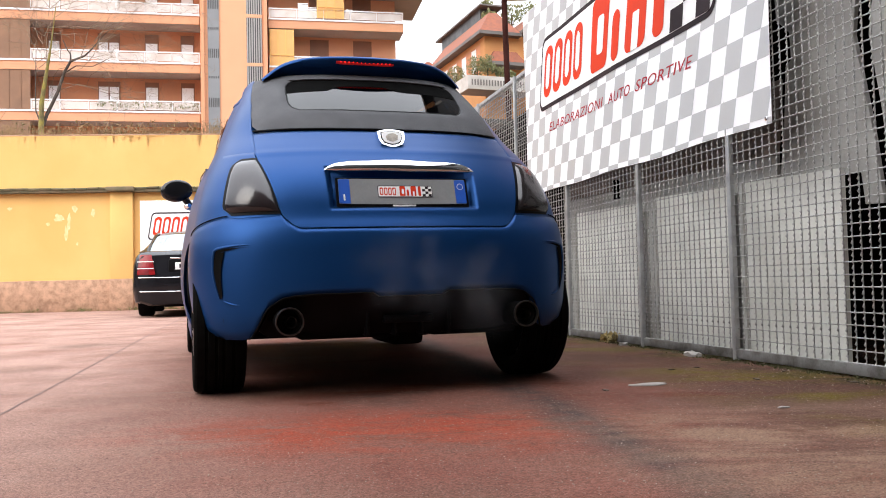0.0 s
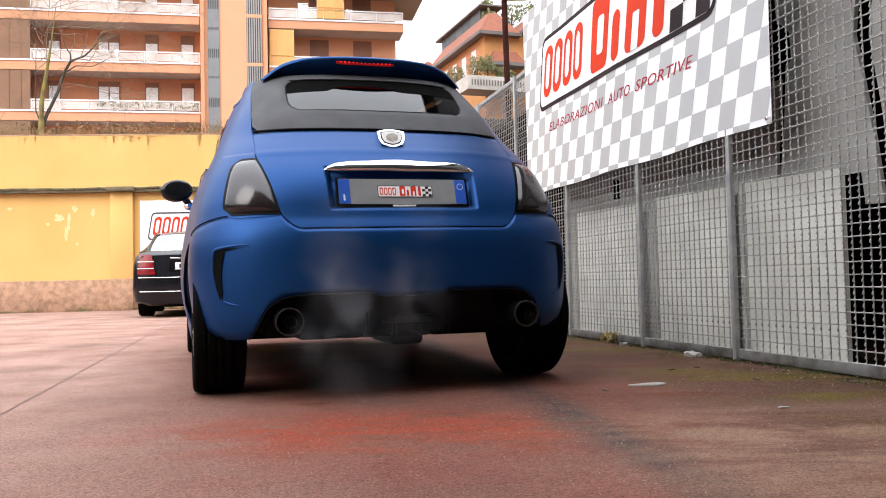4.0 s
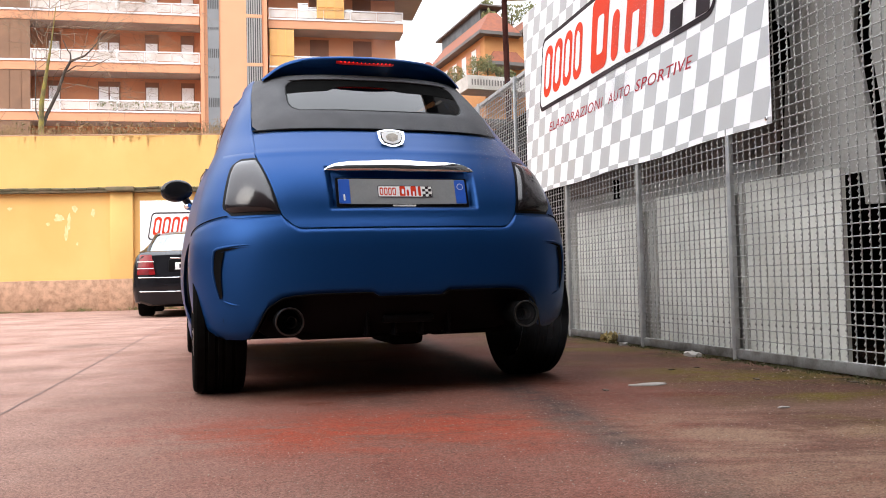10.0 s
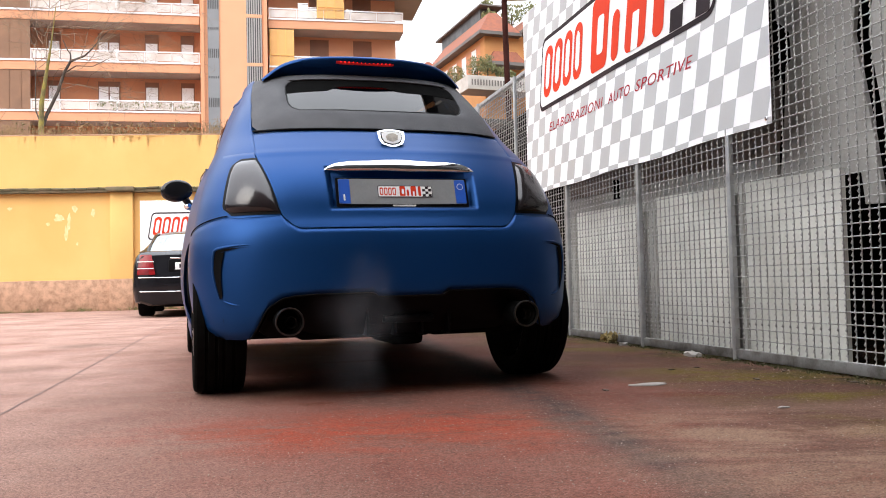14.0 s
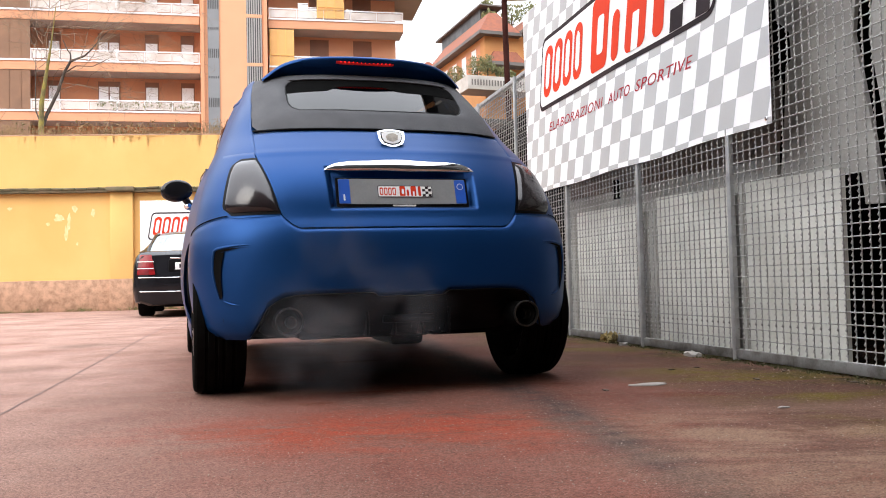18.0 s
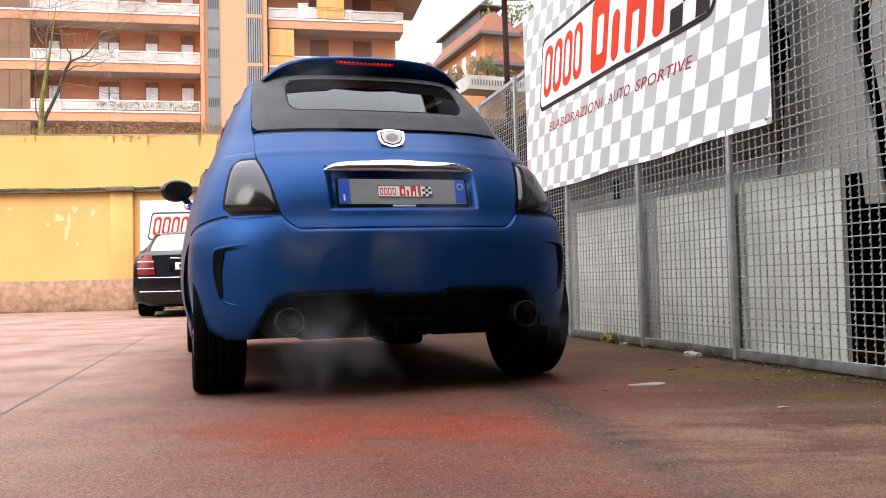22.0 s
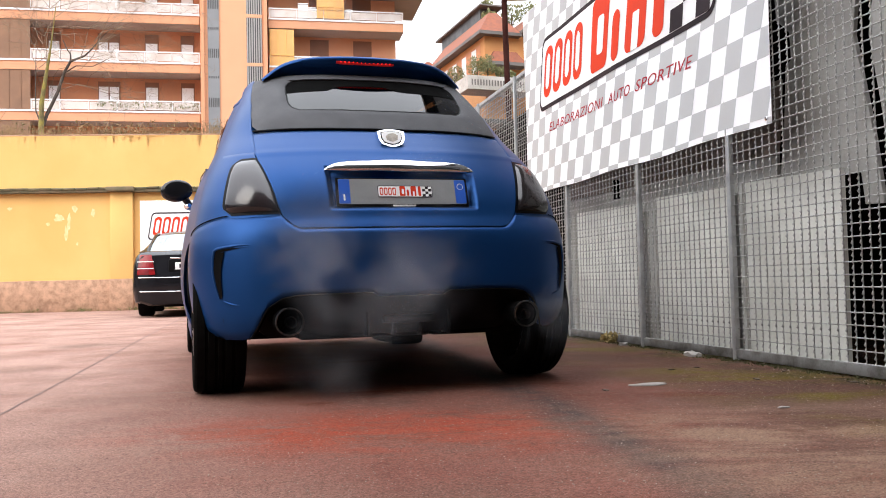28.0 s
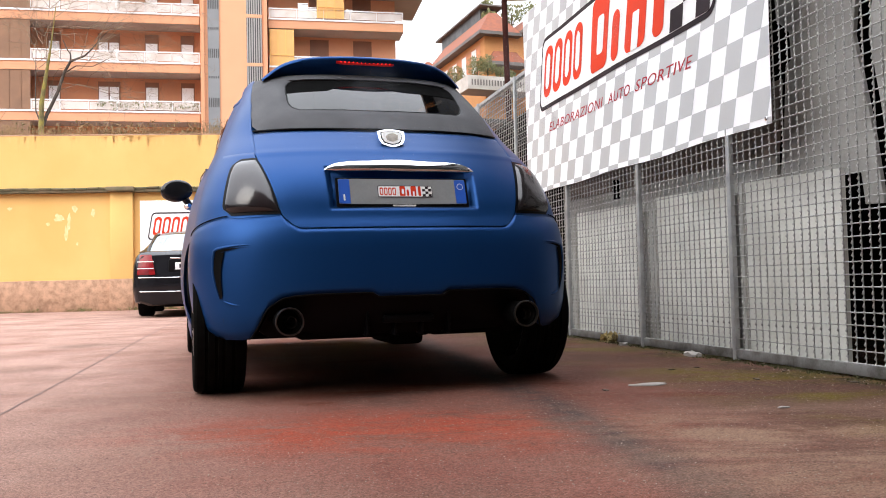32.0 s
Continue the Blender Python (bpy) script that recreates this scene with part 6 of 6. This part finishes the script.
# ---------- litter by the fence ----------
def build_litter():
    rnd = random.Random(4)
    bm = bmesh.new()
    clump(bm, (1.135, 5.70, 0.035), (0.085, 0.06, 0.035), 260, 0.016, 2)
    moss = new("moss_clump", mesh_of("moss_clump", bm, mat("yellow_moss", (0.42, 0.32, 0.13), (0.25, 0.20, 0.08), 20, 0.9)))
    tagged(moss, "yellowish clump of moss and dry grass by the fence", "moss")
    paper = mat("wet_paper", (0.30, 0.28, 0.26), (0.20, 0.18, 0.165), 22, 0.6)

    def scrap(x, y, r, name, label, cat, m, squash=0.5, turn=0.0, h=0.004):
        bm = bmesh.new()
        n = 14
        ring = []
        for i in range(n):
            a = i * math.tau / n
            k = r * (0.75 + 0.4 * rnd.random())
            ring.append((k * math.cos(a), k * math.sin(a) * squash))
        mid = bm.verts.new((0, 0, h * 1.4))
        up = [bm.verts.new((a, b, h * rnd.uniform(0.6, 1.5))) for a, b in ring]
        dn = [bm.verts.new((a * 1.03, b * 1.03, 0.0)) for a, b in ring]
        for i in range(n):
            j = (i + 1) % n
            bm.faces.new((mid, up[i], up[j]))
            bm.faces.new((up[i], dn[i], dn[j], up[j]))
        ob = new(name, mesh_of(name, bm, m, 40))
        ob.matrix_basis = pose(x, y, 0.001, 0, 0, turn)
        tagged(ob, label, cat)

    scrap(0.83, 3.42, 0.085, "paper_scrap", "flat pale wet paper scrap on the asphalt", "litter", paper, 0.45, 12)
    scrap(1.355, 4.62, 0.085, "stone_chip", "pale flat broken stone by the fence rail", "stone", paper, 0.4, 100, 0.018)
    scrap(1.155, 5.45, 0.035, "stone_chip", "small pale stone chip by the fence", "stone", paper, 0.6, 20, 0.014)
    scrap(1.10, 2.75, 0.022, "paper_scrap", "tiny pale paper scrap on the asphalt", "litter", paper, 0.4, 0)
    dark = mat("dark_leaf", (0.035, 0.022, 0.015), (0.06, 0.035, 0.02), 20, 0.8)
    for i, (x, y) in enumerate(((1.20, 4.02), (1.62, 3.35), (0.62, 3.28), (1.30, 3.52), (1.52, 3.78), (1.06, 3.95))):
        scrap(x, y, rnd.uniform(0.012, 0.03), "dead_leaf", "small dark dead leaf on the asphalt", "leaf", dark, 0.4, rnd.uniform(0, 180), 0.0028)
    verts, faces = [], []
    for _ in range(5200):
        k = rnd.random() < 0.055
        if k:
            s, o = rnd.uniform(2.0, 7.5), abs(rnd.gauss(0, 0.12)) + 0.03
            q = FENCE @ Vector((s, o, 0))
            x, y = q.x, q.y
            r = rnd.uniform(0.002, 0.007)
        else:
            x, y = rnd.uniform(-2.2, 1.9), rnd.uniform(1.4, 4.2)
            if x > 2.0 - 0.25 * y + 0.3:
                continue
            r = rnd.uniform(0.0010, 0.0034)
        b = len(verts)
        for dx, dy, dz in ((1, 0, 0), (-0.5, 0.87, 0), (-0.5, -0.87, 0), (0.1, 0.1, 0.9)):
            verts.append((x + r * dx * rnd.uniform(0.6, 1.2), y + r * dy * rnd.uniform(0.6, 1.2), r * dz * rnd.uniform(0.5, 1.1)))
        faces += [(b, b + 1, b + 3), (b + 1, b + 2, b + 3), (b + 2, b, b + 3)]
    me = bpy.data.meshes.new("grit")
    me.from_pydata(verts, [], faces)
    me.materials.append(mat("pale_grit", (0.34, 0.27, 0.22), (0.09, 0.06, 0.045), 400, 0.8))
    tagged(new("grit", me), "scattered pale grit and crumbs on the asphalt", "grit", kind="stuff")
    bm = bmesh.new()
    for i in range(300):
        q = FENCE @ Vector((rnd.uniform(2.2, 7.5), abs(rnd.gauss(0, 0.05)) - 0.02, 0.003))
        clump(bm, q, (0.06, 0.05, 0.006), 14, 0.007, i)
    ob = new("fence_moss", mesh_of("fence_moss", bm, mat("dark_moss", (0.045, 0.05, 0.015), (0.08, 0.07, 0.02), 20, 0.9)))
    tagged(ob, "low dark moss along the fence foot", "moss", kind="stuff")


build_litter()


# ---------- exhaust smoke ----------
def smoke_mat():
    """Thin pale vapour: see-through, denser at the middle of each wisp, torn by noise."""
    m = bpy.data.materials.new("exhaust_vapour")
    m.use_nodes = True
    n, l = m.node_tree.nodes, m.node_tree.links
    n.remove(n["Principled BSDF"])
    tc = n.new("ShaderNodeTexCoord")
    ln = n.new("ShaderNodeVectorMath")
    ln.operation = "LENGTH"
    wob = n.new("ShaderNodeTexNoise")
    wob.inputs["Scale"].default_value, wob.inputs["Detail"].default_value = 1.3, 2
    mid = n.new("ShaderNodeVectorMath")
    mid.operation = "SUBTRACT"
    mid.inputs[1].default_value = (0.5, 0.5, 0.5)
    l.new(wob.outputs["Color"], mid.inputs[0])
    bent = n.new("ShaderNodeVectorMath")
    bent.operation = "MULTIPLY_ADD"
    bent.inputs[1].default_value = (1.5, 1.5, 1.5)
    l.new(mid.outputs["Vector"], bent.inputs[0])
    l.new(tc.outputs["Object"], bent.inputs[2])
    far = n.new("ShaderNodeVectorMath")
    far.operation = "LENGTH"
    l.new(tc.outputs["Object"], far.inputs[0])
    l.new(bent.outputs["Vector"], ln.inputs[0])
    most = n.new("ShaderNodeMath")
    most.operation = "MAXIMUM"
    l.new(ln.outputs["Value"], most.inputs[0])
    l.new(far.outputs["Value"], most.inputs[1])
    fall = n.new("ShaderNodeMapRange")
    fall.interpolation_type = "SMOOTHERSTEP"
    for k, v in (("From Min", 0.02), ("From Max", 0.99), ("To Min", 1.0), ("To Max", 0.0)):
        fall.inputs[k].default_value = v
    l.new(most.outputs[0], fall.inputs["Value"])
    oi = n.new("ShaderNodeObjectInfo")
    shift = n.new("ShaderNodeVectorMath")
    shift.operation = "MULTIPLY_ADD"
    l.new(oi.outputs["Random"], shift.inputs[0])
    shift.inputs[1].default_value = (37, 19, 53)
    l.new(tc.outputs["Object"], shift.inputs[2])
    nz = n.new("ShaderNodeTexNoise")
    nz.inputs["Scale"].default_value, nz.inputs["Detail"].default_value, nz.inputs["Distortion"].default_value = 1.5, 2.5, 0.5
    l.new(shift.outputs["Vector"], nz.inputs["Vector"])
    l.new(shift.outputs["Vector"], wob.inputs["Vector"])
    torn = n.new("ShaderNodeMapRange")
    torn.interpolation_type = "SMOOTHSTEP"
    for k, v in (("From Min", 0.24), ("From Max", 0.74), ("To Min", 0.0), ("To Max", 0.27)):
        torn.inputs[k].default_value = v
    l.new(nz.outputs["Fac"], torn.inputs["Value"])
    mul = n.new("ShaderNodeMath")
    mul.operation = "MULTIPLY"
    thin = n.new("ShaderNodeMath")
    thin.operation = "MULTIPLY"
    l.new(fall.outputs["Result"], thin.inputs[0])
    l.new(oi.outputs["Alpha"], thin.inputs[1])
    l.new(thin.outputs[0], mul.inputs[0])
    l.new(torn.outputs["Result"], mul.inputs[1])
    tr, df, tl, mx, body = n.new("ShaderNodeBsdfTransparent"), n.new("ShaderNodeBsdfDiffuse"), n.new("ShaderNodeBsdfTranslucent"), n.new("ShaderNodeMixShader"), n.new("ShaderNodeMixShader")
    df.inputs["Color"].default_value = (0.60, 0.63, 0.68, 1)
    tl.inputs["Color"].default_value = (0.60, 0.63, 0.68, 1)
    l.new(df.outputs[0], body.inputs[1])
    l.new(tl.outputs[0], body.inputs[2])
    l.new(mul.outputs[0], mx.inputs[0])
    l.new(tr.outputs[0], mx.inputs[1])
    l.new(body.outputs[0], mx.inputs[2])
    l.new(mx.outputs[0], n["Material Output"].inputs["Surface"])
    return m


M_SMOKE = smoke_mat()


def wisp_mesh(seed):
    """A curled, thin sheet of vapour, one unit in radius."""
    bm = bmesh.new()
    rings, seg = 9, 28
    rows = []
    for i in range(rings + 1):
        r = max(i / rings, 0.001)
        row = []
        for k in range(seg + 1):
            a = k * math.tau / seg
            p = Vector((r * math.cos(a), 0, r * math.sin(a)))
            p.y = 0.30 * r * r + 0.28 * noise.noise(p * 1.4 + Vector((seed * 7.3, 0, 0)))
            row.append(p * 1.0)
        rows.append(row)
    sheet(bm, rows)
    bmesh.ops.remove_doubles(bm, verts=bm.verts, dist=0.0005)
    return mesh_of("wisp", bm, M_SMOKE, 180)


WISPS = [wisp_mesh(q) for q in range(4)]
PUFFS = []


def puff(size, dense, seed):
    """Two curled wisps that start close together; they spread as the puff ages."""
    rnd = random.Random(seed)
    ob = thing("smoke_puff", "thin pale grey puff of exhaust smoke, half see-through", "smoke", CAR @ pose(0, -0.1, 0.5), "puffs of exhaust smoke")
    for k in range(2):
        w = same("wisp", WISPS[(seed + k) % 4], ob)
        s = size * rnd.uniform(1.0, 1.3)
        w.scale = (s, s * 0.5, s * rnd.uniform(0.9, 1.15))
        w.visible_shadow = False
        w.color = (1, 1, 1, dense)
    return ob


# when each puff leaves a pipe: seconds, side, size, thickness, sideways drift
BLOWS = [(-0.8, -1, 0.20, 0.40, 0.45), (0.15, -1, 0.16, 0.12, 0.05), (0.3, 1, 0.14, 0.12, 0.0), (2.85, -1, 0.14, 0.28, 0.1), (3.2, -1, 0.20, 0.65, 0.15), (3.6, -1, 0.2, 0.5, 0.15),
         (4.2, -1, 0.18, 0.5, 0.15), (4.6, -1, 0.2, 0.6, 0.35), (5.1, -1, 0.22, 0.75, 0.1), (5.55, -1, 0.2, 0.65, 0.1), (6.1, -1, 0.18, 0.55, 0.05), (6.6, -1, 0.2, 0.45, 0.1)]
BLOWS += [(6.6, 1, 0.14, 0.25, 0.0), (7.1, -1, 0.22, 0.75, 0.08), (7.5, -1, 0.24, 0.85, 0.0), (7.6, 1, 0.16, 0.35, 0.0), (7.8, -1, 0.2, 0.34, 0.05), (8.1, 1, 0.18, 0.65, 0.0), (8.4, 1, 0.2, 0.95, -0.05),
          (9.9, 1, 0.14, 0.2, 0.02), (10.25, -1, 0.13, 0.4, 0.2), (10.45, -1, 0.2, 0.5, 0.28), (11.6, 1, 0.13, 0.15, 0.0), (13.3, -1, 0.14, 0.25, 0.15), (13.5, -1, 0.18, 0.28, 0.22), (15.5, 1, 0.18, 0.55, -0.18)]
BLOWS += [(16.8, 1, 0.16, 0.3, 0.05), (17.15, -1, 0.18, 0.28, 0.1), (17.4, -1, 0.24, 0.5, 0.16), (17.85, -1, 0.24, 0.35, 0.05), (18.6, -1, 0.2, 0.35, 0.05), (19.1, -1, 0.16, 0.25, 0.0), (19.2, 1, 0.13, 0.2, 0.0),
          (19.6, -1, 0.2, 0.55, 0.1), (19.6, 1, 0.14, 0.25, 0.0), (20.1, -1, 0.2, 0.5, 0.12), (20.6, -1, 0.2, 0.5, 0.06), (20.6, 1, 0.16, 0.35, 0.0), (21.0, -1, 0.18, 0.4, 0.02), (21.0, 1, 0.16, 0.42, 0.02)]
BLOWS += [(21.5, -1, 0.2, 0.5, 0.0), (21.7, 1, 0.16, 0.35, 0.0), (21.8, -1, 0.2, 0.6, 0.04), (22.1, 1, 0.16, 0.35, 0.0), (22.4, 1, 0.2, 0.65, 0.0), (22.85, 1, 0.18, 0.5, 0.02), (23.4, 1, 0.16, 0.38, 0.0),
          (23.95, -1, 0.2, 0.26, 0.05), (23.9, 1, 0.16, 0.32, 0.05), (26.1, -1, 0.18, 0.4, 0.1), (26.7, -1, 0.18, 0.25, 0.1), (27.0, 1, 0.14, 0.2, 0.0)]
BLOWS += [(27.0, -1, 0.22, 0.80, 0.06), (27.2, -1, 0.20, 0.90, 0.08), (27.6, -1, 0.18, 0.40, 0.04), (27.7, 1, 0.18, 0.42, 0.0), (28.95, -1, 0.15, 0.32, 0.1), (29.15, -1, 0.18, 0.35, 0.12), (29.6, -1, 0.15, 0.25, 0.05),
          (29.4, 1, 0.16, 0.32, 0.0), (29.85, 1, 0.15, 0.32, 0.0), (30.1, -1, 0.17, 0.5, 0.08), (30.2, 1, 0.15, 0.32, 0.0), (30.3, -1, 0.2, 0.42, 0.25)]
for i, (t, side, size, dense, drift) in enumerate(BLOWS):
    PUFFS.append(puff(size, dense, i))

# age, place in the car's space: a puff waits in the box, leaves its pipe, hangs behind the bumper and rises past the roof
LEFT_WAY = [(-0.45, -0.30, 0.55, 0.72), (-0.30, -0.38, 0.20, 0.60), (-0.12, -0.468, -0.30, 0.38), (0.0, -0.455, -0.68, 0.285), (0.15, -0.435, -0.85, 0.255), (0.35, -0.405, -0.93, 0.245), (0.60, -0.37, -0.95, 0.33),
            (0.90, -0.33, -0.93, 0.50), (1.25, -0.30, -0.88, 0.73), (1.7, -0.26, -0.80, 1.08), (2.2, -0.2, -0.65, 1.7), (3.0, 0.0, -0.3, 3.4), (5.0, 1.0, 1.0, 12.0), (9.0, 6.0, 8.0, 60.0)]
RIGHT_WAY = [(-0.45, 0.30, 0.55, 0.72), (-0.30, 0.38, 0.20, 0.60), (-0.12, 0.468, -0.30, 0.38), (0.0, 0.475, -0.66, 0.29), (0.15, 0.495, -0.78, 0.275), (0.35, 0.53, -0.84, 0.32), (0.60, 0.57, -0.85, 0.43),
             (0.90, 0.61, -0.82, 0.60), (1.25, 0.64, -0.78, 0.83), (1.7, 0.67, -0.70, 1.15), (2.2, 0.7, -0.6, 1.7), (3.0, 0.8, -0.3, 3.4), (5.0, 1.6, 1.0, 12.0), (9.0, 6.0, 8.0, 60.0)]


def within(keys):
    """Keys cut to the clip, with a key at its start and at its end."""
    def at(t):
        if t <= keys[0][0]:
            return keys[0][1]
        for a, b in zip(keys, keys[1:]):
            if t <= b[0]:
                return a[1].lerp(b[1], (t - a[0]) / (b[0] - a[0]))
        return keys[-1][1]
    return [(0.0, at(0.0))] + [k for k in keys if 0.04 < k[0] < 31.96] + [(32.0, at(32.0))]


def motions():
    """The exhaust smoke: each puff goes its way while its wisps turn and spread."""
    rnd = random.Random(11)
    for ob, (t, side, size, dense, drift) in zip(PUFFS, BLOWS):
        way = LEFT_WAY if side < 0 else RIGHT_WAY
        walk(ob, within([(t + age, CAR @ pose(x + drift * max(age, 0), y, z)) for age, x, y, z in way]))
        lean = rnd.uniform(0, math.tau)
        for k, wisp in enumerate(ob.children):
            a = lean + math.pi * k
            tilt, roll, turn = rnd.uniform(-25, 25), rnd.uniform(0, 360), rnd.uniform(-30, 30)
            rows = []
            for age, apart in ((0.0, 0.12), (0.35, 0.32), (0.7, 0.6), (1.1, 1.0), (1.6, 1.5), (2.4, 2.2)):
                rows.append((t + age, pose(apart * size * math.cos(a), 0.05 * (k - 0.5), apart * size * 0.8 * math.sin(a), tilt, roll + 26 * age * (1 if k else -1), turn)))
            walk(wisp, within(rows))


motions()
